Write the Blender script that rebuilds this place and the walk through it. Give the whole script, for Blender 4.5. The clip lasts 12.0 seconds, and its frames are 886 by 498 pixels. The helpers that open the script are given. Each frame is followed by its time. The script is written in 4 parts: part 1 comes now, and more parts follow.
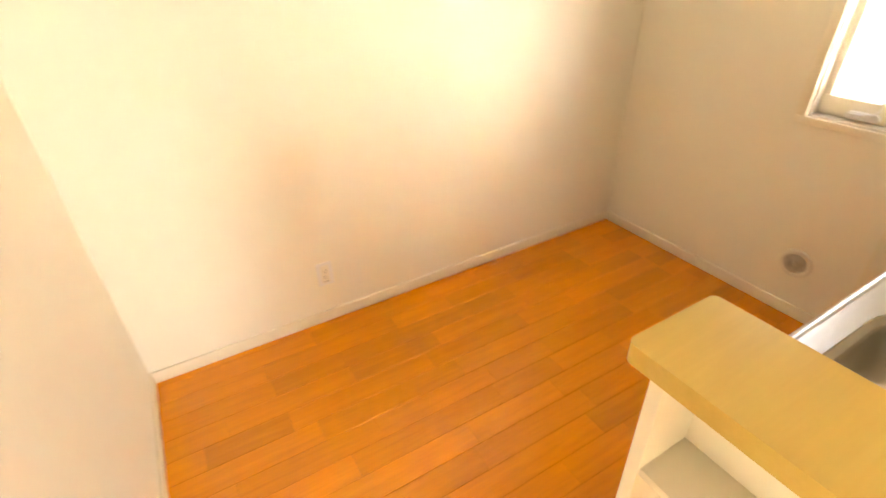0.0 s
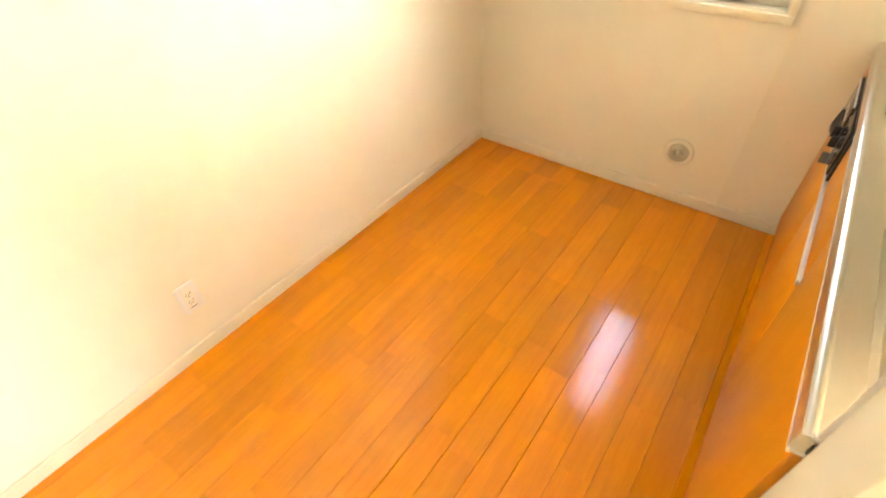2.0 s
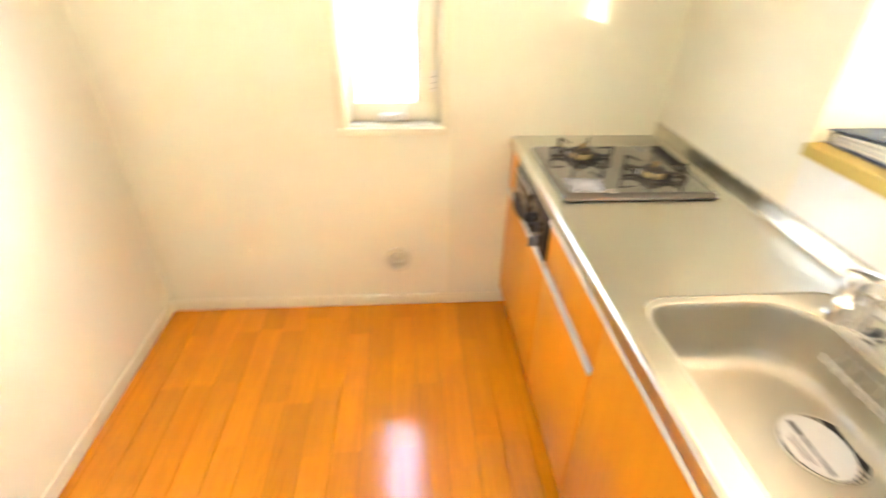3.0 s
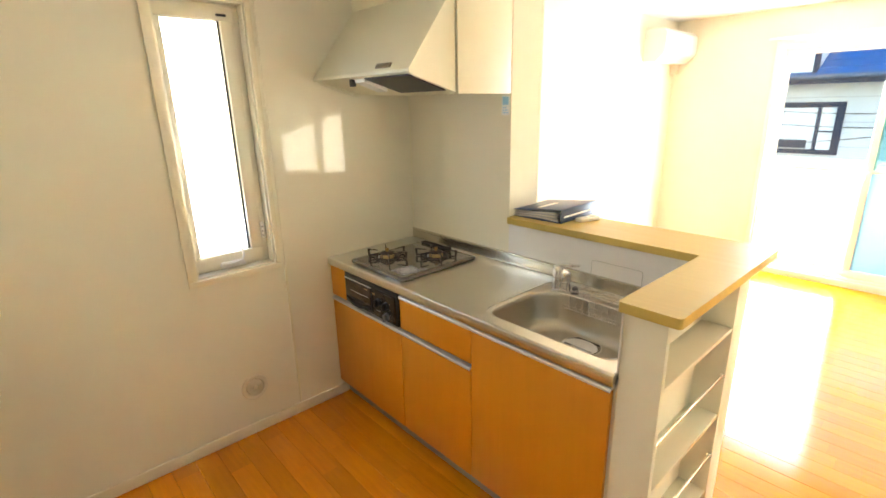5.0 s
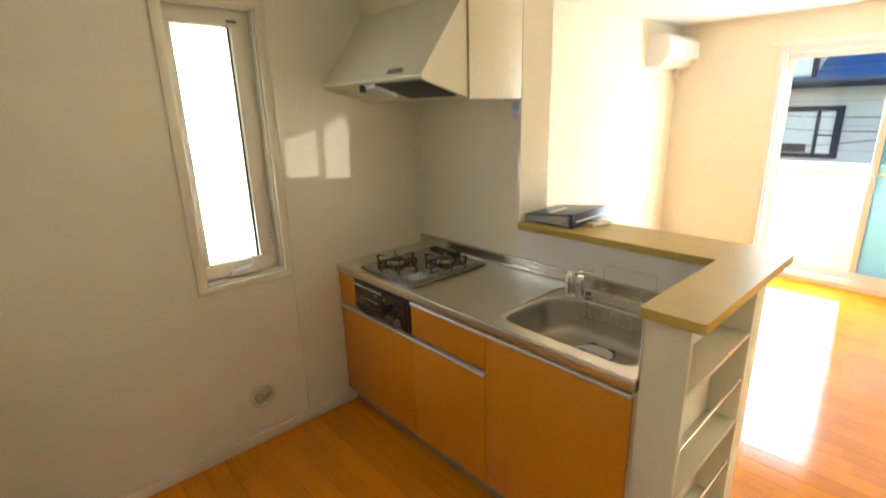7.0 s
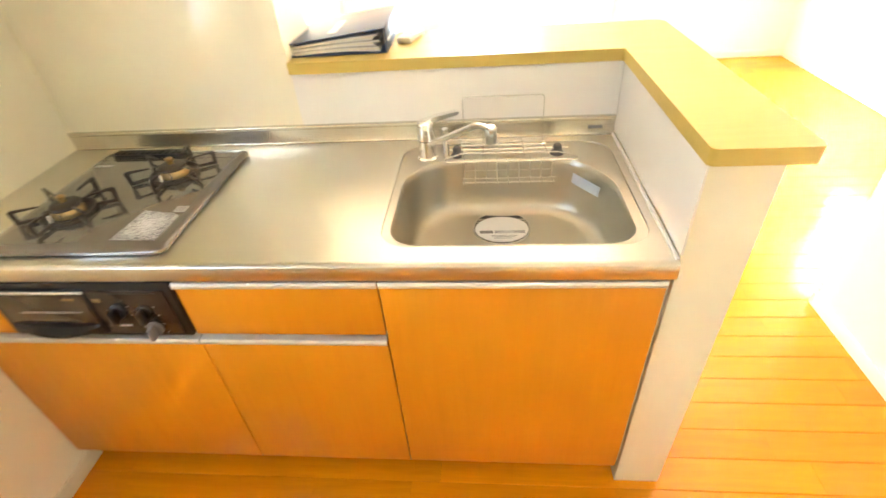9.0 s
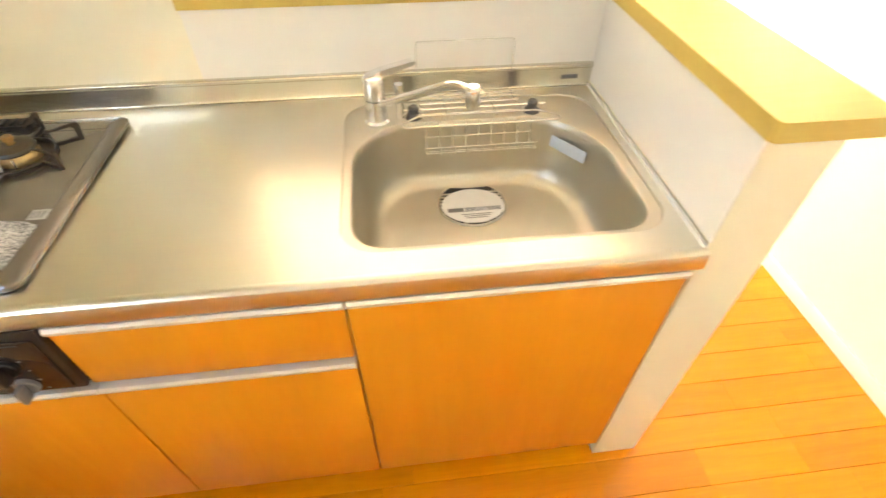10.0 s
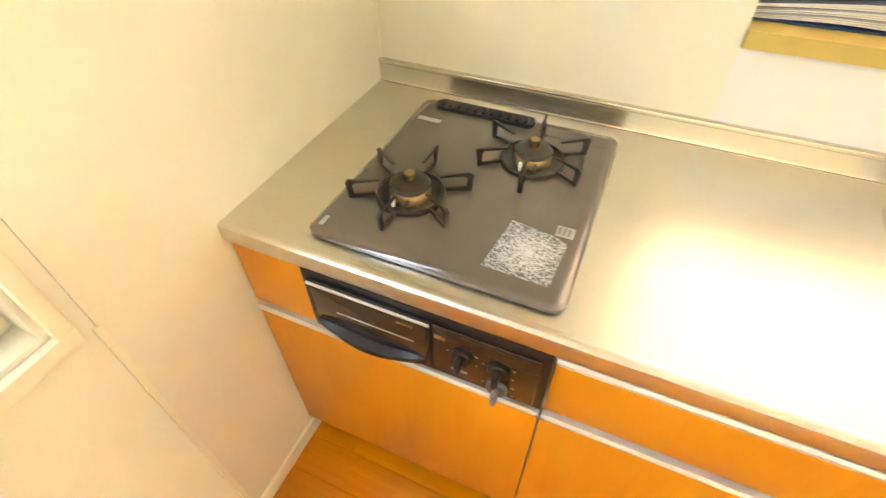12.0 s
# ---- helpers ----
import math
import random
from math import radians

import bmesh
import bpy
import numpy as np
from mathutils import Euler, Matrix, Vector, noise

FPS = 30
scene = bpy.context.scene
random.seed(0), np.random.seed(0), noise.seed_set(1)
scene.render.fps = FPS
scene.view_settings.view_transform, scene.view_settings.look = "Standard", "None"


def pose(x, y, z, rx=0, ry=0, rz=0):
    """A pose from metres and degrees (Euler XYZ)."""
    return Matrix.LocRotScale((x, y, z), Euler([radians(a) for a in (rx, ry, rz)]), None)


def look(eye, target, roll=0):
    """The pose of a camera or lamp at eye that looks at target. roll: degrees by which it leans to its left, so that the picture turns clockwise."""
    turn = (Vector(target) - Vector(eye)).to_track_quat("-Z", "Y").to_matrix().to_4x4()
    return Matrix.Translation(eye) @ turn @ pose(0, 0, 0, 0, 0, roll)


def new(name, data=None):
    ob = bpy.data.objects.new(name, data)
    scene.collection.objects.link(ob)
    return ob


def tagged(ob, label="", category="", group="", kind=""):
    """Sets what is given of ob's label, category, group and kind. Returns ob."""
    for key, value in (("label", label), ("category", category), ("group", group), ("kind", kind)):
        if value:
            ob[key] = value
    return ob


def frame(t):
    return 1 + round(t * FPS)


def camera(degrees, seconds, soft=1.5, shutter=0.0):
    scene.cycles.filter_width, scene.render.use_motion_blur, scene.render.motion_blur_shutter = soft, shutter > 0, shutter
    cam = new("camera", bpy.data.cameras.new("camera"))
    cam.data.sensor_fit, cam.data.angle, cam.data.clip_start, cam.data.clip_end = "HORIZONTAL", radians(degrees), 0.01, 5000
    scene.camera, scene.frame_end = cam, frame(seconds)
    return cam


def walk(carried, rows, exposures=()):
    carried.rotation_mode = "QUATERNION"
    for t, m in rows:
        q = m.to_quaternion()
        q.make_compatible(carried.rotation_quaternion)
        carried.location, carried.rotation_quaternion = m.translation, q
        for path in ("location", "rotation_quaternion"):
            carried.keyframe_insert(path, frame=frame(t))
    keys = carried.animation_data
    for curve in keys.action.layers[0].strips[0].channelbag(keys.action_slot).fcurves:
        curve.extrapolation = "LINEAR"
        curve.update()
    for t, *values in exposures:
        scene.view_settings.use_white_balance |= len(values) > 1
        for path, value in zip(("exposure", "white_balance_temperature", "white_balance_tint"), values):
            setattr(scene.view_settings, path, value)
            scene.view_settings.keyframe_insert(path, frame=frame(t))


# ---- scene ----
cam = camera(85.5, 12.0, soft=1.5, shutter=0.5)
PATH = [
    (0, (2.263, -0.338, 1.513), (1.426, -1.806, 0.444), -1.7),
    (0.5, (2.252, -0.564, 1.51), (1.204, -1.737, 0.274), 0.4),
    (1, (2.258, -0.696, 1.486), (1.192, -1.707, 0.129), 0.9),
    (1.5, (2.25, -0.757, 1.47), (1.177, -1.71, 0.077), -1.3),
    (2, (2.188, -0.805, 1.473), (1.027, -1.697, 0.11), -2.0),
    (2.5, (1.992, -0.89, 1.444), (0.573, -1.572, 0.211), -1.7),
    (3, (1.877, -1.033, 1.492), (0.189, -0.896, 0.429), 1.2),
    (3.5, (1.957, -1.184, 1.536), (0.374, -0.411, 0.59), -0.1),
    (5.3, (2.285, -1.871, 1.633), (0.875, -0.552, 1.11), -0.8),
    (5.5, (2.287, -1.882, 1.635), (0.864, -0.56, 1.159), -0.9),
    (6, (2.286, -1.878, 1.64), (0.874, -0.549, 1.149), -0.6),
    (6.5, (2.292, -1.88, 1.646), (0.856, -0.556, 1.216), -0.8),
    (6.7, (2.287, -1.875, 1.642), (0.839, -0.572, 1.189), -0.8),
    (8.3, (1.509, -1.532, 1.478), (0.717, -0.075, 0.361), -3.9),
    (8.5, (1.45, -1.48, 1.46), (0.808, 0.056, 0.35), -4.6),
    (9, (1.307, -1.343, 1.45), (1.126, 0.242, 0.244), -4.5),
    (9.5, (1.267, -1.179, 1.419), (1.199, 0.286, 0.059), -5.1),
    (10, (1.173, -1.099, 1.403), (1.352, 0.305, -0.011), 0.5),
    (10.5, (0.925, -1.062, 1.436), (0.872, 0.334, 0.004), -0.9),
    (11, (0.794, -1.049, 1.434), (0.527, 0.334, 0.014), 0.8),
    (11.5, (0.691, -1.036, 1.43), (0.244, 0.292, 0.004), 0.0),
    (12, (0.621, -1.019, 1.417), (0.051, 0.265, -0.007), -0.4),
]
walk(cam, [(t, look(eye, target, roll)) for t, eye, target, roll in PATH],
     exposures=[(0.0, 3.45, 7800, 22), (1.0, 3.95, 7650, 18), (2.0, 4.00, 7200, 15), (3.0, 4.45, 6350, 12), (3.7, 4.45, 5900, 11), (5.3, 2.95, 6650, 11), (5.7, 2.78, 6650, 11), (6.7, 2.42, 6650, 11),
                (8.3, 3.68, 7350, 19), (9.0, 4.22, 6800, 12), (10.0, 4.22, 6800, 11), (12.0, 4.43, 6850, 11)])

# ---- world and light ----
SUN_EL, SUN_AZ = 10.0, -50.0   # elevation; degrees from +y towards +x
world = bpy.data.worlds.new("sky_world")
scene.world = world
world.use_nodes = True
wn = world.node_tree.nodes
sky = wn.new("ShaderNodeTexSky")
sky.sky_type = "NISHITA"
sky.sun_disc = False
sky.sun_elevation, sky.sun_rotation = radians(SUN_EL), radians(SUN_AZ)
wn["Background"].inputs["Strength"].default_value = 0.15
world.node_tree.links.new(sky.outputs[0], wn["Background"].inputs["Color"])

sun_dir = Vector((math.sin(radians(SUN_AZ)) * math.cos(radians(SUN_EL)),
                  math.cos(radians(SUN_AZ)) * math.cos(radians(SUN_EL)), math.sin(radians(SUN_EL))))
sun_data = bpy.data.lights.new("sun", "SUN")
sun_data.energy, sun_data.angle, sun_data.color = 4.8, radians(0.6), (1.0, 0.97, 0.93)
sun = new("sun", sun_data)
sun.matrix_world = look(sun_dir * 30, (0, 0, 0))


def opening_lamp(name, eye, target, sx, sy, power, color, spread=180.0):
    d = bpy.data.lights.new(name, "AREA")
    d.shape, d.size, d.size_y, d.energy, d.color = "RECTANGLE", sx, sy, power, color
    d.spread = radians(spread)
    ob = new(name, d)
    ob.matrix_world = look(eye, target)
    return ob


# sun and sky scattered by the frosted kitchen window, and by the open-side sash of the balcony door
opening_lamp("window_skylight", (-0.022, -1.110, 1.495), (1.0, -1.32, 1.33), 0.22, 1.02, 0.42, (0.52, 0.67, 1.0), 178.0)
opening_lamp("balcony_skylight", (1.32, 3.54, 1.04), (1.32, 0.0, 1.04), 0.66, 1.76, 13.0, (0.76, 0.87, 1.0))


# ---- mesh helpers ----
def thing(name, loc, label, category, group="", kind=""):
    ob = new(name)
    ob.location = loc
    ob.empty_display_size = 0.05
    return tagged(ob, label, category, group, kind)


def world_loc(ob):
    v = Vector(ob.location)
    while ob.parent:
        ob = ob.parent
        v += Vector(ob.location)
    return v


def finish(name, bm, material, smooth=35.0):
    bmesh.ops.recalc_face_normals(bm, faces=bm.faces)
    lo = Vector((min(v.co.x for v in bm.verts), min(v.co.y for v in bm.verts), min(v.co.z for v in bm.verts)))
    hi = Vector((max(v.co.x for v in bm.verts), max(v.co.y for v in bm.verts), max(v.co.z for v in bm.verts)))
    c = Vector(((lo.x + hi.x) / 2, (lo.y + hi.y) / 2, lo.z))
    for v in bm.verts:
        v.co -= c
    if smooth:
        lim = radians(smooth)
        for f in bm.faces:
            f.smooth = True
        for e in bm.edges:
            if len(e.link_faces) == 2 and e.calc_face_angle(0.0) > lim:
                e.smooth = False
    me = bpy.data.meshes.new(name)
    bm.to_mesh(me)
    bm.free()
    for m in (material if isinstance(material, (list, tuple)) else [material]):
        me.materials.append(m)
    ob = new(name, me)
    ob.location = c
    return ob


def part(name, bm, material, parent, label=""):
    ob = finish(name, bm, material)
    ob.location = Vector(ob.location) - world_loc(parent)
    ob.parent = parent
    if label:
        ob["label"] = label
    return ob


def solid(name, bm, material, label, category, group="", kind=""):
    return tagged(finish(name, bm, material), label, category, group, kind)


def box(bm, x0, x1, y0, y1, z0, z1, bev=0.0, seg=2):
    m = Matrix.Translation(((x0 + x1) / 2, (y0 + y1) / 2, (z0 + z1) / 2)) @ Matrix.Diagonal((abs(x1 - x0), abs(y1 - y0), abs(z1 - z0), 1))
    made = bmesh.ops.create_cube(bm, size=1.0, matrix=m)["verts"]
    if bev:
        edges = list({e for v in made for e in v.link_edges})
        bmesh.ops.bevel(bm, geom=edges, offset=bev, segments=seg, affect="EDGES", profile=0.5)
    return bm


def boxes(*rows, bev=0.0):
    bm = bmesh.new()
    for r in rows:
        box(bm, *r, bev=bev)
    return bm


def one(x0, x1, y0, y1, z0, z1, bev=0.0, seg=2):
    return box(bmesh.new(), x0, x1, y0, y1, z0, z1, bev, seg)


def place(axis, a, u, v):
    return {"x": (a, u, v), "y": (u, a, v), "z": (u, v, a)}[axis]


def prism(bm, pts, axis, a, b):
    """A closed prism of a polygon, drawn out along an axis from a to b."""
    r0 = [bm.verts.new(place(axis, a, *p)) for p in pts]
    r1 = [bm.verts.new(place(axis, b, *p)) for p in pts]
    n = len(pts)
    for i in range(n):
        bm.faces.new((r0[i], r0[(i + 1) % n], r1[(i + 1) % n], r1[i]))
    bm.faces.new(r0)
    bm.faces.new(r1[::-1])
    return bm


def bevelled(bm, off, seg=2, angle=30):
    edges = [e for e in bm.edges if len(e.link_faces) == 2 and e.calc_face_angle(0) > radians(angle)]
    bmesh.ops.bevel(bm, geom=edges, offset=off, segments=seg, affect="EDGES", profile=0.5)
    return bm


def cyl(bm, p0, p1, r0, r1=None, n=24):
    r1 = r0 if r1 is None else r1
    p0, p1 = Vector(p0), Vector(p1)
    d = p1 - p0
    m = Matrix.Translation((p0 + p1) / 2) @ d.to_track_quat("Z", "Y").to_matrix().to_4x4()
    bmesh.ops.create_cone(bm, cap_ends=True, segments=n, radius1=r0, radius2=r1, depth=d.length, matrix=m)
    return bm


def lathe(bm, centre, prof, n=32, axis="z"):
    """Turns (radius, height) pairs about an axis through centre."""
    c = Vector(centre)
    rings = []
    for r, h in prof:
        ring = []
        for i in range(n):
            a = 2 * math.pi * i / n
            u, v = r * math.cos(a), r * math.sin(a)
            ring.append(bm.verts.new(c + Vector(place(axis, h, u, v))))
        rings.append(ring)
    for a, b in zip(rings, rings[1:]):
        for i in range(n):
            bm.faces.new((a[i], a[(i + 1) % n], b[(i + 1) % n], b[i]))
    bm.faces.new(rings[0][::-1])
    bm.faces.new(rings[-1])
    return bm


def tube(bm, pts, r, n=8, closed=False):
    pts = [Vector(p) for p in pts]
    m = len(pts)
    rings = []
    up = None
    for i, p in enumerate(pts):
        a = pts[(i - 1) % m] if (closed or i) else p
        b = pts[(i + 1) % m] if (closed or i < m - 1) else p
        d = (b - a).normalized()
        if up is None:
            up = d.orthogonal().normalized()
        up = (up - d * up.dot(d)).normalized()
        w = d.cross(up)
        rings.append([bm.verts.new(p + r * (math.cos(2 * math.pi * k / n) * up + math.sin(2 * math.pi * k / n) * w)) for k in range(n)])
    for i in range(m if closed else m - 1):
        a, b = rings[i], rings[(i + 1) % m]
        for k in range(n):
            bm.faces.new((a[k], a[(k + 1) % n], b[(k + 1) % n], b[k]))
    if not closed:
        bm.faces.new(rings[0][::-1])
        bm.faces.new(rings[-1])
    return bm


def round_poly(pts, rad, seg=8):
    """A polygon with rounded corners; rad is one radius or one for each corner."""
    out = []
    n = len(pts)
    for i in range(n):
        p, a, b = Vector(pts[i]), Vector(pts[i - 1]), Vector(pts[(i + 1) % n])
        r = rad[i] if isinstance(rad, (list, tuple)) else rad
        u, v = (a - p).normalized(), (b - p).normalized()
        half = math.acos(max(-1, min(1, u.dot(v)))) / 2
        t = min(r / math.tan(half), 0.48 * (a - p).length, 0.48 * (b - p).length)
        r = t * math.tan(half)
        c = p + (u + v).normalized() * (r / math.sin(half))
        s, e = p + u * t - c, p + v * t - c
        a0 = math.atan2(s.y, s.x)
        da = (math.atan2(e.y, e.x) - a0 + math.pi) % (2 * math.pi) - math.pi
        for k in range(seg + 1):
            q = a0 + da * k / seg
            out.append((c.x + r * math.cos(q), c.y + r * math.sin(q)))
    return out


def by_angle(pts, centre, n, grow=0.0, soft=0):
    """The outline resampled at n even angles about a centre, grown by grow."""
    q = np.array(pts)
    q = np.concatenate([q + (np.roll(q, -1, 0) - q) * k / 12 for k in range(12)])
    d = q - np.array(centre)
    ang, rad = np.arctan2(d[:, 1], d[:, 0]), np.hypot(d[:, 0], d[:, 1])
    o = np.argsort(ang)
    ang, rad = ang[o], rad[o]
    want = -math.pi + 2 * math.pi * np.arange(n) / n
    r = np.interp(want, ang, rad, period=2 * math.pi) + grow
    for _ in range(soft):
        r = (np.roll(r, 1) + 2 * r + np.roll(r, -1)) / 4
    return [(centre[0] + a * math.cos(w), centre[1] + a * math.sin(w)) for a, w in zip(r, want)]


def loft(bm, rings, cap_first=False, cap_last=True):
    vs = [[bm.verts.new(p) for p in r] for r in rings]
    n = len(vs[0])
    for a, b in zip(vs, vs[1:]):
        for i in range(n):
            bm.faces.new((a[i], a[(i + 1) % n], b[(i + 1) % n], b[i]))
    if cap_last:
        bm.faces.new(vs[-1])
    if cap_first:
        bm.faces.new(vs[0][::-1])
    return vs


def frame_boxes(axis, a0, a1, u0, u1, v0, v1, w, bev=0.0):
    """A rectangular frame in the plane across axis; w: widths of (left, right, bottom, top)."""
    l, r, b, t = w if isinstance(w, (list, tuple)) else (w, w, w, w)
    bm = bmesh.new()
    for (p, q, s, e) in ((u0, u1, v0, v0 + b), (u0, u1, v1 - t, v1), (u0, u0 + l, v0 + b, v1 - t), (u1 - r, u1, v0 + b, v1 - t)):
        if axis == "x":
            box(bm, a0, a1, p, q, s, e, bev)
        else:
            box(bm, p, q, a0, a1, s, e, bev)
    return bm


# ---- materials ----
def mat(name, base, rough=0.5, metal=0.0, var=0.06, scale=3.0, fine=120.0, bump=0.0, coat=0.0, stretch=(1, 1, 1), rvar=0.05, spec=0.5):
    """A surface with large stains and fine grain in colour, gloss and relief, at real size."""
    m = bpy.data.materials.new(name)
    m.use_nodes = True
    nt = m.node_tree
    N, L = nt.nodes, nt.links
    b = N["Principled BSDF"]
    b.inputs["Metallic"].default_value = metal
    b.inputs["Coat Weight"].default_value = coat
    b.inputs["Coat Roughness"].default_value = 0.08
    b.inputs["Specular IOR Level"].default_value = spec
    tc = N.new("ShaderNodeTexCoord")
    mp = N.new("ShaderNodeMapping")
    mp.inputs["Scale"].default_value = stretch
    L.new(tc.outputs["Object"], mp.inputs[0])
    n1, n2 = N.new("ShaderNodeTexNoise"), N.new("ShaderNodeTexNoise")
    n1.inputs["Scale"].default_value, n2.inputs["Scale"].default_value = scale, fine
    n1.inputs["Detail"].default_value = 3
    for n in (n1, n2):
        L.new(mp.outputs[0], n.inputs["Vector"])
    mix = N.new("ShaderNodeMath")
    mix.operation = "MULTIPLY_ADD"
    mix.inputs[1].default_value = 0.35
    L.new(n2.outputs[0], mix.inputs[0])
    L.new(n1.outputs[0], mix.inputs[2])
    ramp = N.new("ShaderNodeMapRange")
    ramp.inputs[1].default_value, ramp.inputs[2].default_value = 0.35, 1.0
    ramp.inputs[3].default_value, ramp.inputs[4].default_value = 1 - var, 1 + var
    L.new(mix.outputs[0], ramp.inputs[0])
    vm = N.new("ShaderNodeVectorMath")
    vm.operation = "SCALE"
    vm.inputs[0].default_value = base
    L.new(ramp.outputs[0], vm.inputs["Scale"])
    L.new(vm.outputs[0], b.inputs["Base Color"])
    rr = N.new("ShaderNodeMapRange")
    rr.inputs[3].default_value, rr.inputs[4].default_value = max(0.02, rough - rvar), rough + rvar
    L.new(n1.outputs[0], rr.inputs[0])
    L.new(rr.outputs[0], b.inputs["Roughness"])
    if bump:
        bp = N.new("ShaderNodeBump")
        bp.inputs["Strength"].default_value = bump
        bp.inputs["Distance"].default_value = 0.002
        L.new(n2.outputs[0], bp.inputs["Height"])
        L.new(bp.outputs[0], b.inputs["Normal"])
    return m


def wood(name, light, dark, rough, source="OBJECT", along=0, tone=0.22, coat=0.0, ring=26.0, spec=0.5):
    """Grained wood; each piece takes its own tone and its own stretch of grain."""
    m = bpy.data.materials.new(name)
    m.use_nodes = True
    nt = m.node_tree
    N, L = nt.nodes, nt.links
    b = N["Principled BSDF"]
    b.inputs["Coat Weight"].default_value = coat
    b.inputs["Specular IOR Level"].default_value = spec
    b.inputs["Coat Roughness"].default_value = 0.12
    if source == "OBJECT":
        rnd = N.new("ShaderNodeObjectInfo").outputs["Random"]
    else:
        rnd = N.new("ShaderNodeNewGeometry").outputs["Random Per Island"]
    tc = N.new("ShaderNodeTexCoord")
    off = N.new("ShaderNodeVectorMath")
    off.operation = "MULTIPLY_ADD"
    comb = N.new("ShaderNodeCombineXYZ")
    for i in range(3):
        L.new(rnd, comb.inputs[i])
    off.inputs[1].default_value = (37.0, 19.0, 11.0)
    L.new(comb.outputs[0], off.inputs[0])
    L.new(tc.outputs["Object"], off.inputs[2])
    mp = N.new("ShaderNodeMapping")
    s = [1.0, 1.0, 1.0]
    s[along] = 0.07
    mp.inputs["Scale"].default_value = s
    L.new(off.outputs[0], mp.inputs[0])
    n1 = N.new("ShaderNodeTexNoise")
    n1.inputs["Scale"].default_value, n1.inputs["Detail"].default_value = ring, 4
    n1.inputs["Distortion"].default_value = 1.2
    n2 = N.new("ShaderNodeTexNoise")
    n2.inputs["Scale"].default_value, n2.inputs["Detail"].default_value = 190.0, 2
    L.new(mp.outputs[0], n1.inputs["Vector"])
    L.new(mp.outputs[0], n2.inputs["Vector"])
    add = N.new("ShaderNodeMath")
    add.operation = "MULTIPLY_ADD"
    add.inputs[1].default_value = 0.45
    L.new(n2.outputs[0], add.inputs[0])
    L.new(n1.outputs[0], add.inputs[2])
    t1 = N.new("ShaderNodeMapRange")
    t1.inputs[1].default_value, t1.inputs[2].default_value = 0.45, 0.95
    L.new(add.outputs[0], t1.inputs[0])
    mix = N.new("ShaderNodeMix")
    mix.data_type = "RGBA"
    mix.inputs[6].default_value, mix.inputs[7].default_value = (*light, 1), (*dark, 1)
    L.new(t1.outputs[0], mix.inputs[0])
    tr = N.new("ShaderNodeMapRange")
    tr.inputs[3].default_value, tr.inputs[4].default_value = 1 - tone, 1 + tone
    L.new(rnd, tr.inputs[0])
    vm = N.new("ShaderNodeVectorMath")
    vm.operation = "SCALE"
    L.new(mix.outputs[2], vm.inputs[0])
    L.new(tr.outputs[0], vm.inputs["Scale"])
    L.new(vm.outputs[0], b.inputs["Base Color"])
    rr = N.new("ShaderNodeMapRange")
    rr.inputs[3].default_value, rr.inputs[4].default_value = rough - 0.03, rough + 0.05
    L.new(n1.outputs[0], rr.inputs[0])
    L.new(rr.outputs[0], b.inputs["Roughness"])
    bp = N.new("ShaderNodeBump")
    bp.inputs["Strength"].default_value, bp.inputs["Distance"].default_value = 0.06, 0.001
    L.new(n2.outputs[0], bp.inputs["Height"])
    L.new(bp.outputs[0], b.inputs["Normal"])
    return m


def glass(name, color, rough, ior=1.45):
    m = bpy.data.materials.new(name)
    m.use_nodes = True
    b = m.node_tree.nodes["Principled BSDF"]
    b.inputs["Base Color"].default_value = (*color, 1)
    b.inputs["Roughness"].default_value = rough
    b.inputs["Transmission Weight"].default_value = 1.0
    b.inputs["IOR"].default_value = ior
    if rough > 0.1:
        N, L = m.node_tree.nodes, m.node_tree.links
        tc, n, bp = N.new("ShaderNodeTexCoord"), N.new("ShaderNodeTexVoronoi"), N.new("ShaderNodeBump")
        n.inputs["Scale"].default_value = 260.0
        bp.inputs["Strength"].default_value, bp.inputs["Distance"].default_value = 0.3, 0.002
        L.new(tc.outputs["Object"], n.inputs["Vector"])
        L.new(n.outputs["Distance"], bp.inputs["Height"])
        L.new(bp.outputs[0], b.inputs["Normal"])
    return m


M_WALL = mat("wallpaper", (0.870, 0.816, 0.650), 0.9, var=0.02, scale=1.5, fine=420, bump=0.08, spec=0.2)
M_CEIL = mat("ceiling_paper", (0.86, 0.84, 0.77), 0.92, var=0.02, scale=1.5, fine=420, bump=0.25, spec=0.2)
M_PANEL = mat("glossy_panel", (0.87, 0.812, 0.645), 0.022, var=0.015, scale=2, fine=60, rvar=0.004, spec=0.55)
M_SPLASH = mat("glossy_white_panel", (0.85, 0.815, 0.76), 0.03, var=0.015, scale=2, fine=60, rvar=0.006, spec=0.6)
M_TRIM = mat("cream_trim", (0.87, 0.795, 0.60), 0.45, var=0.04, scale=4, fine=160, bump=0.03)
M_VINYL = mat("cream_vinyl", (0.80, 0.75, 0.60), 0.35, var=0.02)
M_VENTDARK = mat("vent_recess_shade", (0.42, 0.35, 0.22), 0.8)
M_SEAM = mat("panel_seal", (0.84, 0.78, 0.57), 0.6)
M_FLOOR = wood("floor_wood", (0.80, 0.286, 0.004), (0.69, 0.228, 0.003), 0.125, "OBJECT", 0, 0.11, coat=0.0, spec=0.55)
M_FLOOR2 = wood("floor_wood_far", (0.80, 0.286, 0.004), (0.69, 0.228, 0.003), 0.125, "ISLAND", 0, 0.11, coat=0.0, spec=0.55)
